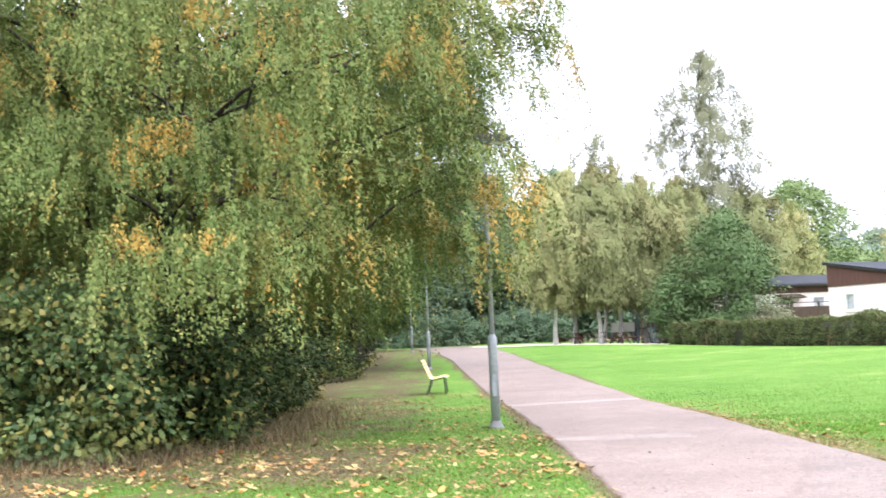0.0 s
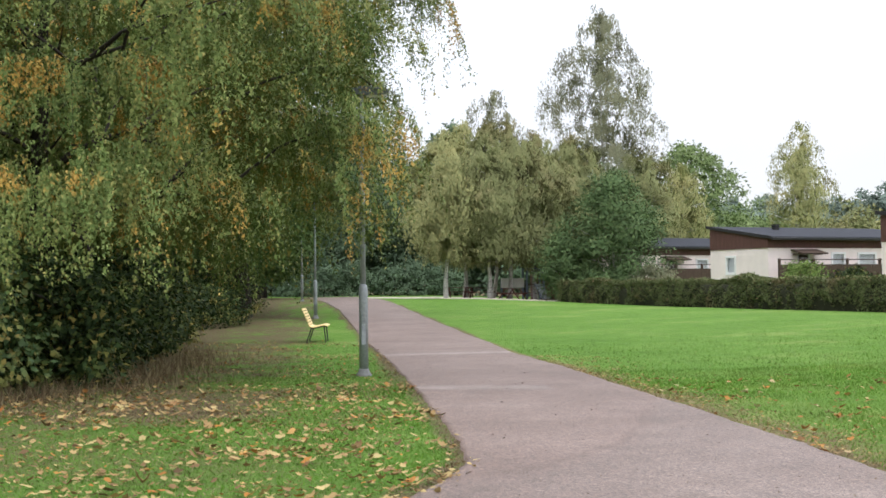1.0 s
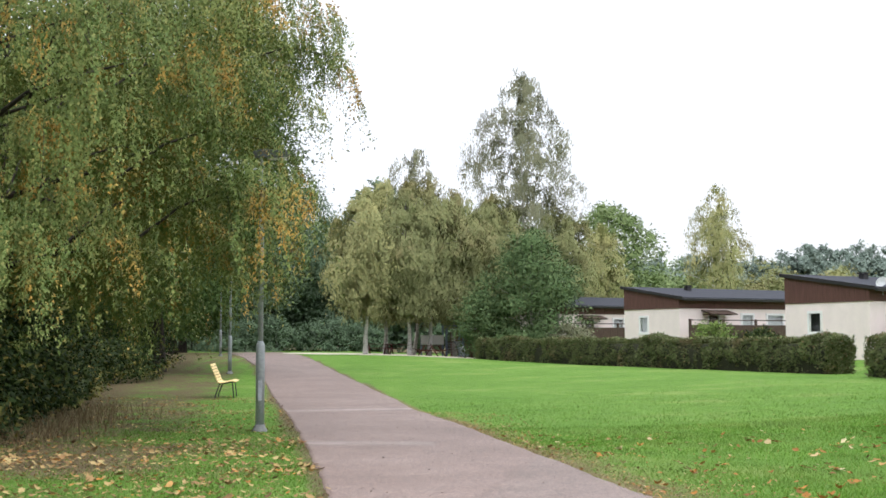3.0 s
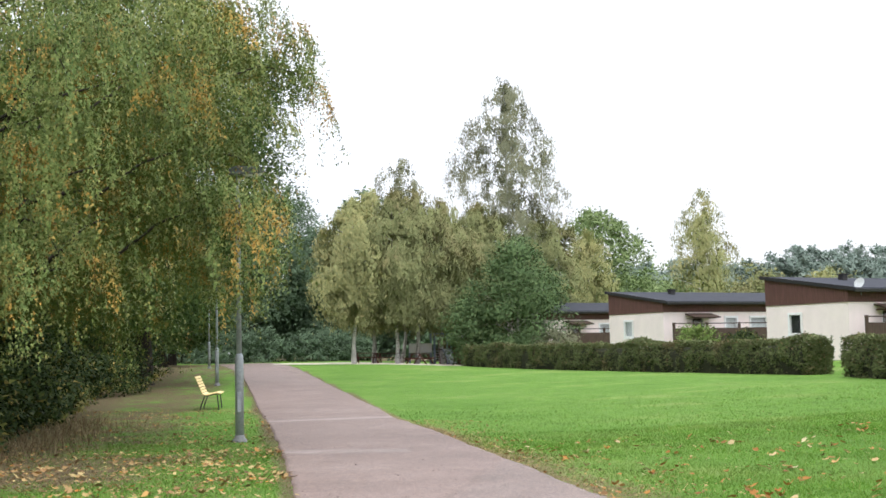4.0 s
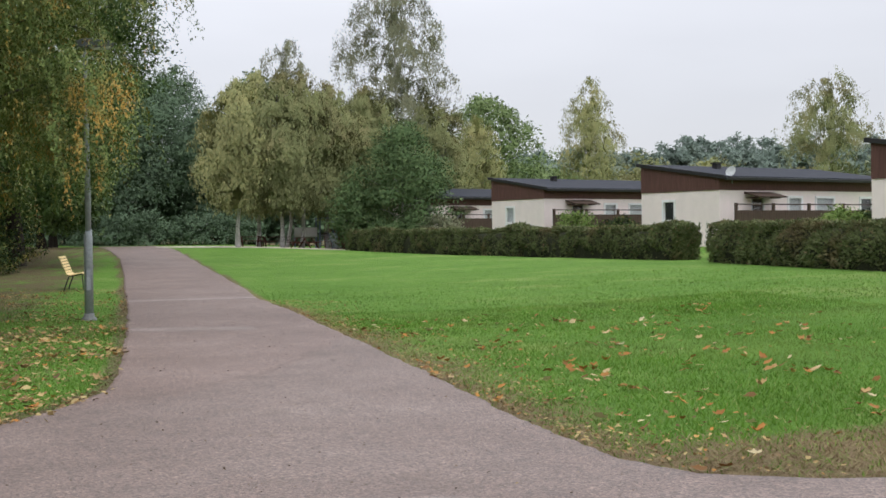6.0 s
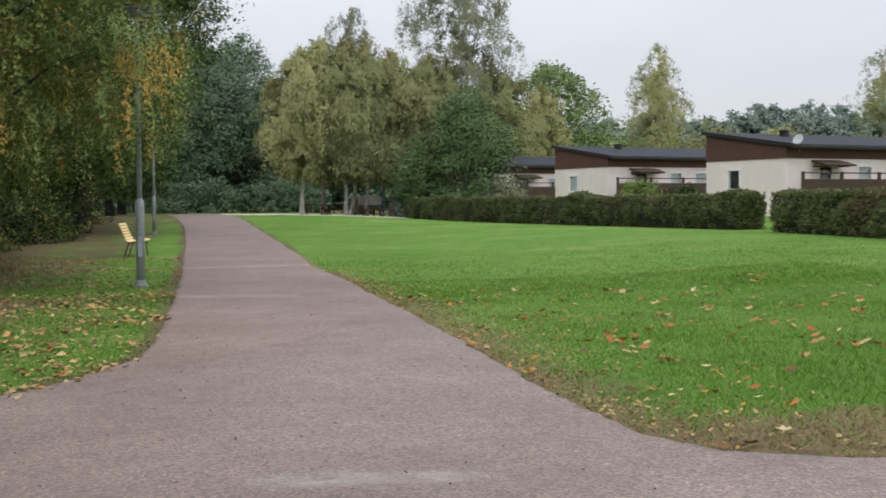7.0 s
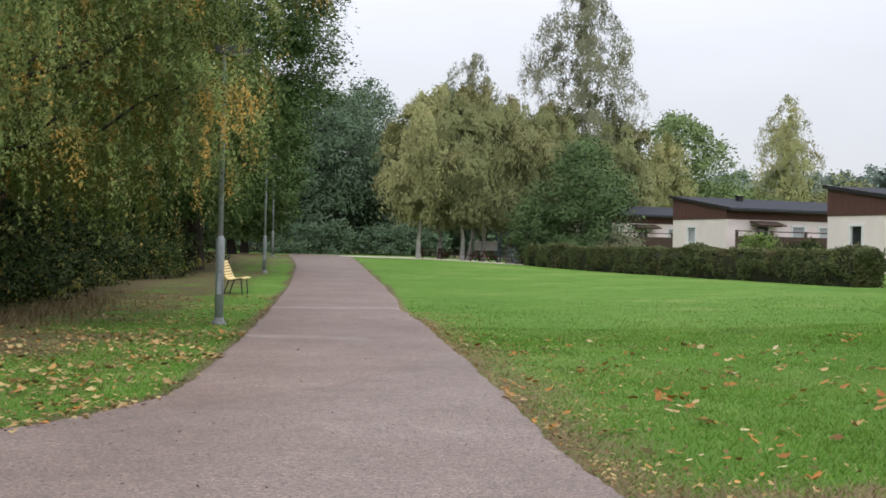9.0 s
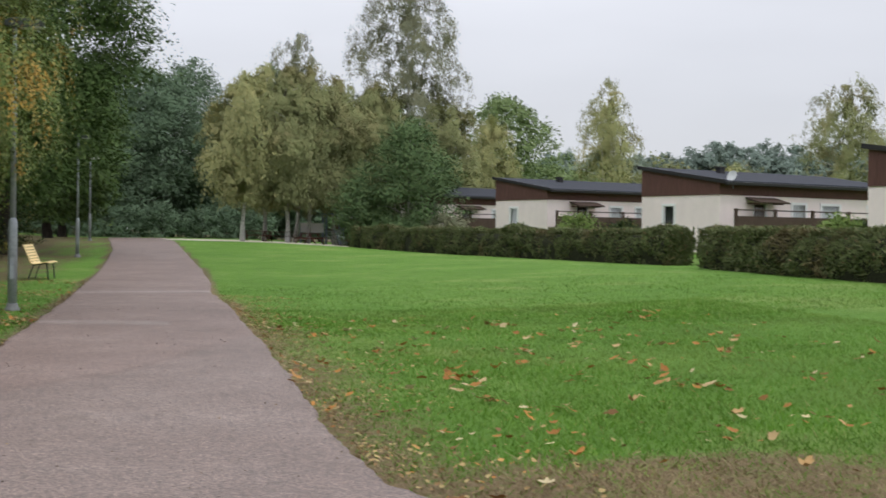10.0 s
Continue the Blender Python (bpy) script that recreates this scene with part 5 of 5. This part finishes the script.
def terrace_house(x, y, z, label, blinds):
    ob = tagged(new("terrace_house"), label, "house", "row of terrace houses")
    ob.matrix_basis = pose(x, y, z, 0, 0, 21)
    LONG, DEEP, TOP, EAVE, RIDGE = 12.0, 4.8, 2.44, 2.98, 3.66
    gable_hole = [(2.6, 3.45, 1.1, 2.1)]
    long_holes = [(1.95, 2.75, 0.0, 2.1), (4.25, 5.25, 1.4, 2.22), (6.1, 7.45, 1.4, 2.22), (9.2, 10.2, 1.4, 2.22)]
    part("wall", wall_with_holes(0.25, DEEP, -0.9, TOP, gable_hole, "x"), M_RENDER, ob, "cream rendered gable wall")
    part("wall", wall_with_holes(0.0, LONG, -0.9, TOP, [(a, b, c, d) for a, b, c, d in long_holes], "y"), M_RENDER, ob, "cream rendered long wall")
    part("wall", box(LONG - 0.25, 0.25, -0.9, LONG, DEEP, TOP), M_RENDER, ob)
    part("wall", box(0.25, DEEP - 0.25, -0.9, LONG - 0.25, DEEP, TOP), M_RENDER, ob)
    # brown boarding above the render
    n = 14
    for i in range(n):
        y0, y1 = -0.03 + (DEEP + 0.03) * i / n, -0.03 + (DEEP + 0.03) * (i + 1) / n - 0.008
        z0, z1 = EAVE + (RIDGE - EAVE) * y0 / DEEP, EAVE + (RIDGE - EAVE) * y1 / DEEP
        part("board", prism([(y0, TOP), (y1, TOP), (y1, z1), (y0, z0)], -0.035, 0.0), M_BROWN, ob)
    m = 30
    for i in range(m):
        x0, x1 = LONG * i / m, LONG * (i + 1) / m - 0.008
        part("board", box(x0, -0.035, TOP, x1, 0.0, EAVE - 0.01), M_BROWN, ob)
    part("upper_wall", prism([(0.0, TOP), (DEEP, TOP), (DEEP, RIDGE), (0.0, EAVE)], 0.004, LONG - 0.004), M_BROWN, ob)
    slope = (RIDGE - EAVE) / DEEP

    def roof_line(a, lift):
        return EAVE + slope * a + lift
    part("roof", prism([(-0.42, roof_line(-0.42, 0.0)), (DEEP + 0.15, roof_line(DEEP + 0.15, 0.0)), (DEEP + 0.15, roof_line(DEEP + 0.15, 0.10)), (-0.42, roof_line(-0.42, 0.10))], -0.12, LONG + 0.1), M_ROOF, ob, "dark grey felt roof")
    part("verge_flashing", prism([(-0.44, roof_line(-0.44, -0.03)), (DEEP + 0.17, roof_line(DEEP + 0.17, -0.03)), (DEEP + 0.17, roof_line(DEEP + 0.17, 0.13)), (-0.44, roof_line(-0.44, 0.13))], -0.17, -0.123), M_ROOFEDGE, ob)
    part("gutter", prism([(-0.53, roof_line(-0.45, -0.06)), (-0.43, roof_line(-0.45, -0.08)), (-0.43, roof_line(-0.45, 0.06)), (-0.54, roof_line(-0.45, 0.04))], -0.12, LONG + 0.1), M_ROOFEDGE, ob)
    vent = part("roof_vent", box(3.4, 3.4, RIDGE - 0.25, 3.7, 3.7, RIDGE + 0.16), M_ROOFEDGE, ob, "black roof vent", bevel=0.02)
    part("cap", box(3.35, 3.35, RIDGE + 0.165, 3.75, 3.75, RIDGE + 0.21), M_ROOFEDGE, vent)
    window(ob, *gable_hole[0], "x", M_ROOM if not blinds else M_BLIND)
    window(ob, *long_holes[1], "y", M_BLIND)
    window(ob, *long_holes[2], "y", M_BLIND)
    window(ob, *long_holes[3], "y", M_ROOM)
    door = part("door", box(2.0, 0.06, 0.0, 2.7, 0.11, 2.06), M_FENCE, ob, "dark brown glazed door")
    part("door_pane", box(2.12, 0.045, 1.0, 2.58, 0.055, 1.95), M_GLASS, door)
    part("door_jamb", box(1.95, -0.02, 0.0, 2.0, 0.12, 2.1), M_WHITE, ob)
    part("door_jamb", box(2.7, -0.02, 0.0, 2.78, 0.12, 2.1), M_WHITE, ob)
    awn = part("awning", prism([(-0.85, 2.16), (-0.82, 2.10), (0.0, 2.30), (0.0, 2.38)], 1.5, 3.3), M_FENCE, ob, "brown canopy over the door")
    part("bracket", box(1.62, -0.6, 2.08, 1.68, 0.0, 2.14), M_BROWN, awn)
    part("bracket", box(3.12, -0.6, 2.08, 3.18, 0.0, 2.14), M_BROWN, awn)
    return ob


terrace_house(25.8, 47.9, 0.78, "cream terrace house with brown boarding, dark sloping roof", False)
terrace_house(22.95, 63.6, 0.90, "cream terrace house with brown boarding, pale blind in its gable window", True)
terrace_house(20.1, 79.4, 0.95, "cream terrace house half hidden by trees", True)
terrace_house(27.1, 31.1, 0.68, "cream terrace house with a tall brown gable", False)


def satellite_dish(x, y, z, turn):
    ob = tagged(new("satellite_dish"), "light grey satellite dish on the roof edge of a house", "satellite dish")
    ob.matrix_basis = pose(x, y, z, 0, 0, turn)
    bm = lathe([(0.02, 0.0), (0.18, 0.03), (0.33, 0.11), (0.345, 0.115), (0.33, 0.10), (0.18, 0.015), (0.02, -0.015)], sides=20)
    bmesh.ops.rotate(bm, cent=(0, 0, 0), matrix=Euler((radians(65), 0, 0)).to_matrix(), verts=bm.verts[:])
    bmesh.ops.translate(bm, vec=(0, 0, 0.35), verts=bm.verts[:])
    part("reflector", bm, M_BLIND, ob)
    part("mast", lathe([(0.02, -0.35), (0.02, 0.35)], sides=8, at=(0, 0.06)), M_STEEL, ob)
    v, f = tubes([([(0, -0.02, 0.2), (0, -0.25, 0.22), (0, -0.42, 0.34)], [0.012, 0.012, 0.012])], 6)
    child("arm", mesh_from("arm", v, f, M_STEEL), ob)
    part("receiver", box(-0.04, -0.48, 0.32, 0.04, -0.40, 0.40), M_BLIND, ob, bevel=0.01)
    return ob


dish = satellite_dish(26.3, 47.75, 3.72, -60)
dish.scale = (0.7, 0.7, 0.7)


def terrace_fence(x, y, z, run, label):
    ob = tagged(new("fence"), label, "fence", "terrace fences")
    ob.matrix_basis = pose(x, y, z, 0, 0, 20)
    k = 0.0
    while k < run - 0.05:
        part("board", box(k, -0.012, -0.05, k + 0.125, 0.012, 1.55), M_FENCE, ob)
        k += 0.14
    for px in np.linspace(0.04, run, 5):
        part("post", box(px - 0.06, 0.013, -0.2, px + 0.06, 0.12, 1.86), M_FENCE, ob, bevel=0.008)
    part("hand_rail", box(-0.05, 0.0, 1.78, run + 0.05, 0.10, 1.83), M_FENCE, ob, "weathered brown top rail", bevel=0.006)
    part("cross_rail", box(0, 0.014, 1.20, run, 0.05, 1.28), M_FENCE, ob)
    part("cross_rail", box(0, 0.014, 0.30, run, 0.05, 0.38), M_FENCE, ob)
    return ob


terrace_fence(26.1, 46.9, 0.78, 9.0, "dark brown board fence with a rail round a terrace")
terrace_fence(23.2, 62.6, 0.90, 9.0, "dark brown board fence with a rail round a terrace")
terrace_fence(20.4, 78.4, 0.95, 8.0, "dark brown board fence half hidden by a bush")
terrace_fence(27.4, 30.1, 0.68, 6.0, "dark brown board fence with a rail round a terrace")


def garden_bush(x, y, tall, wide, seed, mat, label, leaf=0.13):
    return broadleaf(on_ground(x, y), tall, [(p, q * wide) for p, q in BUSH], 0.2, seed, 90, 45, leaf, mat, label, clump=0.4, radius=0.05, limbs=6, name="shrub", category="shrub", group="garden shrubs")


garden_bush(23.6, 60.6, 2.0, 1.15, 501, M_GARDEN, "yellow-green garden shrub by a house terrace")
garden_bush(26.0, 60.4, 1.5, 1.2, 502, M_SHRUB_SHADED, "low green garden shrub before a fence")
garden_bush(19.9, 75.2, 2.3, 1.6, 503, M_BIRCH_GREY, "pale grey-green garden shrub by the houses")
garden_bush(27.0, 40.0, 1.5, 0.9, 504, M_GARDEN, "light green garden shrub behind the hedge")
garden_bush(28.3, 40.0, 1.4, 0.8, 505, M_SHRUB_SHADED, "green garden shrub behind the hedge")


# ---- playground ----
def picnic_table(x, y, turn, label="red-brown wooden picnic table with benches"):
    ob = tagged(new("picnic_table"), label, "picnic table", "tables at the playground")
    ob.matrix_basis = pose(*on_ground(x, y, 0.0), 0, 0, turn)
    for i in range(5):
        part("plank", box(-0.9, -0.36 + 0.147 * i, 0.70, 0.9, -0.36 + 0.147 * i + 0.135, 0.74), M_RED, ob)
    for s in (-1, 1):
        part("bench_plank", box(-0.9, s * 0.72 - 0.13, 0.42, 0.9, s * 0.72 + 0.13, 0.46), M_RED, ob)
        for e in (-1, 1):
            v, f = tubes([([(e * 0.65, s * 0.78, -0.04), (e * 0.65, s * 0.25, 0.70)], [0.045, 0.045])], 4)
            child("leg", mesh_from("leg", v, f, M_RED), ob)
        part("cross_beam", box(s * 0.65 - 0.03, -0.8, 0.36, s * 0.65 + 0.03, 0.8, 0.419), M_RED, ob)
    return ob


picnic_table(8.6, 84.3, 8)
picnic_table(10.3, 85.2, -12)
picnic_table(12.1, 82.6, 60, "dark red-brown wooden picnic table under a birch")
picnic_table(15.4, 83.6, 15)


def climbing_frame(x, y, turn):
    ob = tagged(new("climbing_frame"), "grey-blue climbing frame with a slide and white panel", "climbing frame")
    ob.matrix_basis = pose(*on_ground(x, y, 0.0), 0, 0, turn)
    blue = plain("faded_blue_paint", (0.16, 0.20, 0.28), 0.6, 0.3)
    for px in (0, 1.2):
        for py in (0, 1.2):
            part("post", box(px - 0.06, py - 0.06, -0.05, px + 0.06, py + 0.06, 2.1), blue, ob)
    part("platform", box(-0.05, -0.05, 1.0, 1.25, 1.25, 1.08), M_FENCE, ob)
    part("panel", box(-1.7, 0.5, 0.85, -0.08, 0.56, 1.5), M_WHITE, ob, "white play panel")
    part("panel_post", box(-1.7, 0.57, -0.05, -1.6, 0.67, 1.5), blue, ob)
    v, f = tubes([([(1.0, -0.1, 1.1), (1.05, -0.9, 0.7), (1.1, -1.8, 0.2), (1.1, -2.2, 0.12)], [0.03] * 4), ([(0.5, -0.1, 1.1), (0.55, -0.9, 0.7), (0.6, -1.8, 0.2), (0.6, -2.2, 0.12)], [0.03] * 4)], 6)
    child("slide_rail", mesh_from("slide_rail", v, f, blue), ob)
    part("slide_bed", prism([(-0.1, 1.04), (-0.9, 0.64), (-1.8, 0.14), (-2.2, 0.06), (-2.2, 0.10), (-1.8, 0.18), (-0.9, 0.68), (-0.1, 1.08)], 0.53, 1.07), M_STEEL, ob, "pale steel slide bed")
    for i in range(5):
        part("rung", box(0.06, -0.02, 0.2 + 0.18 * i, 0.45, 0.03, 0.24 + 0.18 * i), M_STEEL, ob)
    part("roof_bar", box(-0.06, -0.06, 2.1, 1.26, 0.06, 2.18), blue, ob)
    part("roof_bar", box(-0.06, 1.14, 2.1, 1.26, 1.26, 2.18), blue, ob)
    return ob


climbing_frame(13.5, 85.5, 5)


def play_hut(x, y, turn):
    ob = tagged(new("play_hut"), "dark red wooden hut with a flat pale-edged roof", "hut")
    ob.matrix_basis = pose(*on_ground(x, y, 0.0), 0, 0, turn)
    for i in range(15):
        part("board", box(-1.2 + 0.16 * i, -0.9, -0.05, -1.2 + 0.16 * i + 0.15, -0.87, 1.95), M_RED, ob)
    part("wall", box(-1.19, -0.865, -0.05, 1.19, 0.9, 1.94), M_RED, ob)
    part("roof", prism([(-1.1, 1.96), (1.1, 2.16), (1.1, 2.26), (-1.1, 2.06)], -1.4, 1.4), M_ROOF, ob)
    part("roof_edge", box(-1.42, -1.14, 1.94, 1.42, -1.103, 2.09), M_BLIND, ob)
    return ob


play_hut(15.6, 88.6, 6)

# ---- grass, dry grass, fallen leaves ----
def blades(n, region, tall, wide, seed, mat, name, label, keep, droop=0.6):
    g2 = np.random.default_rng(seed)
    x, y = region(g2, n)
    ok = keep(x, y)
    x, y = x[ok], y[ok]
    m = len(x)
    z = height(x, y) - 0.01
    h = tall * (0.5 + 0.8 * g2.random(m))
    an = g2.random(m) * 2 * np.pi
    w = wide * (0.6 + 0.8 * g2.random(m))
    l1, l2 = g2.normal(0, droop, m) * h, g2.normal(0, droop, m) * h
    v = np.empty((m, 3, 3))
    v[:, 0] = np.c_[x - np.cos(an) * w, y - np.sin(an) * w, z]
    v[:, 1] = np.c_[x + np.cos(an) * w, y + np.sin(an) * w, z]
    v[:, 2] = np.c_[x + l1, y + l2, z + h]
    return tagged(new(name, mesh_from(name, v.reshape(-1, 3), np.arange(3 * m).reshape(-1, 3), mat)), label, "grass", kind="stuff")


def on_lawn(x, y):
    lx = np.where(y < 12.4, np.interp(y, [4.6, 6.4, 7.4, 8.0, 8.45, 9.05, 9.9, 10.9, 12.4], [-9, -4, -1.2, 0.4, 1.0, 1.36, 1.7, 1.95, 2.04]), edge_x(LEFT_EDGE[1:10], y))
    rx = np.where(y < 7.2, np.interp(y, [0.5, 3.6, 4.9, 5.3, 5.65, 6.2, 7.2], [24, 14, 8, 6.3, 5.7, 5.45, 5.35]), edge_x(RIGHT_EDGE[:12], y))
    return (x < lx + 0.02) | (x > rx - 0.02)


def in_view(x0, x1, y0, y1):
    return lambda g2, n: (g2.uniform(x0, x1, n), y0 + (y1 - y0) * g2.random(n) ** 1.35)


def lawn_keep(x, y):
    g3 = np.random.default_rng(77)
    r = g3.random((2, len(x)))
    return on_lawn(x, y) & (r[0] > 0.92 * bare(x, y)) & (r[1] > smooth(20, 38, y))


blades(260000, in_view(-7, 14, 4.8, 22), 0.05, 0.006, 601, M_BLADES, "grass", "short green mown grass", lawn_keep)
blades(60000, in_view(-6, 20, 18, 40), 0.045, 0.010, 602, M_BLADES, "grass", "short green mown grass", lawn_keep)


def worn_keep(x, y):
    g3 = np.random.default_rng(78)
    return on_lawn(x, y) & (g3.random(len(x)) < bare(x, y) - 0.12)


blades(120000, in_view(-7, 2.5, 4.8, 30), 0.035, 0.007, 604, M_DEAD, "dry_grass", "short dry grass in the littered parts of the lawn", worn_keep, 1.0)
blades(130000, in_view(4.0, 11, 4.6, 26), 0.045, 0.006, 605, M_STRAW, "dry_grass", "bleached grass along the edge of the path", worn_keep, 1.4)


def dry_region(g2, n):
    k = g2.random(n)
    ex = np.interp(k, [0, 0.2, 0.4, 0.6, 0.8, 1], [-9, -6.0, -3.9, -2.7, -2.5, -2.7])
    ey = np.interp(k, [0, 0.2, 0.4, 0.6, 0.8, 1], [18.2, 17.6, 18.2, 20.4, 25, 30])
    return ex + g2.normal(0, 0.6, n), ey + g2.normal(0, 0.6, n)


blades(6000, dry_region, 0.26, 0.007, 603, M_DEAD, "dry_grass", "tall dry brown grass along the shrubs", lambda x, y: x < 0, 0.4)


def maple_leaves(n, region, size, seed, label, keep, name="fallen_leaves", mat=None):
    """Fallen leaves: lobed, curled, lying flat or tipped in the grass."""
    g2 = np.random.default_rng(seed)
    x, y = region(g2, n)
    ok = keep(x, y)
    x, y = x[ok], y[ok]
    m = len(x)
    lob = np.array([0.5, 0.75, 1.0, 0.72, 0.95, 0.7, 1.0, 0.7, 0.95, 0.72, 1.0, 0.75])
    a = np.linspace(0, 2 * np.pi, 12, endpoint=False)[None] + (g2.random((m, 1)) * 6.283)
    r = size * (0.35 + 0.75 * g2.random((m, 1)) ** 1.5) * lob[None] * (0.85 + 0.3 * g2.random((m, 12)))
    px, py = np.cos(a) * r, np.sin(a) * r * 0.8
    t1, t2, curl = g2.normal(0, 0.32, (m, 1)), g2.normal(0, 0.32, (m, 1)), g2.normal(0.5, 0.9, (m, 1))
    pz = px * t1 + py * t2 + curl * (px ** 2 + py ** 2) / size * 0.5
    z = height(x, y) + np.where(on_lawn(x, y), 0.035, 0.04)
    v = np.empty((m, 13, 3))
    v[:, 0] = np.c_[x, y, z]
    v[:, 1:, 0], v[:, 1:, 1], v[:, 1:, 2] = x[:, None] + px, y[:, None] + py, np.maximum(z[:, None] + pz, z[:, None] - 0.02)
    b = (np.arange(m) * 13)[:, None, None]
    f = np.array([(0, 1 + i, 1 + (i + 1) % 12) for i in range(12)])[None] + b
    return tagged(new(name, mesh_from(name, v.reshape(-1, 3), f.reshape(-1, 3), mat or M_FALLEN)), label, "leaves", kind="stuff")


def patchy(x, y, thick, seed, s=0.9):
    g3 = np.random.default_rng(seed)
    p = np.array([noise.noise((float(a) * s, float(b) * s, seed)) for a, b in zip(x, y)])
    return on_lawn(x, y) & (g3.random(len(x)) < np.clip(thick + 1.1 * p, 0.03, 1))


maple_leaves(13500, in_view(-7, 2.2, 7.0, 20), 0.057, 611, "yellow and brown maple leaves scattered in the grass", lambda x, y: patchy(x, y, 0.30, 3))
maple_leaves(5200, in_view(5.2, 12.5, 5.0, 20), 0.062, 612, "orange and yellow maple leaves scattered on the lawn", lambda x, y: patchy(x, y, 0.05 - 0.03 * np.maximum(x - 9, 0) - 0.5 * np.maximum(7.2 - y, 0), 5, 1.4), mat=M_ORANGE)
maple_leaves(5000, lambda g2, n: (edge_x(RIGHT_EDGE[:12], 5 + 22 * (k := g2.random(n) ** 1.3)) + np.abs(g2.normal(0.2, 0.7, n)), 5 + 22 * k), 0.023, 613, "small pale birch leaves along the edge of the path", lambda x, y: patchy(x, y, 0.5, 8))
maple_leaves(22000, lambda g2, n: (g2.uniform(-7, 1.9, n), 8 + 28 * g2.random(n) ** 1.2), 0.034, 614, "small brown leaves lying under the birches", lambda x, y: patchy(x, y, 0.38, 9, 0.6))
maple_leaves(1300, lambda g2, n: (g2.uniform(0, 5.3, n), 4 + 24 * g2.random(n) ** 1.5), 0.012, 615, "small dark leaves and twigs on the asphalt", lambda x, y: ~on_lawn(x, y), "path_litter", M_TWIGS)
maple_leaves(260, lambda g2, n: (np.interp(k := g2.random(n), np.linspace(0, 1, 7), [-3.6, -1.2, 0.4, 1.0, 1.36, 1.7, 1.98]) + g2.normal(-0.05, 0.14, n), np.interp(k, np.linspace(0, 1, 7), [6.6, 7.45, 8.05, 8.5, 9.1, 9.95, 11.0]) + g2.normal(0.05, 0.14, n)), 0.036, 616, "brown and orange leaves gathered along the edge of the asphalt", lambda x, y: y > 5)
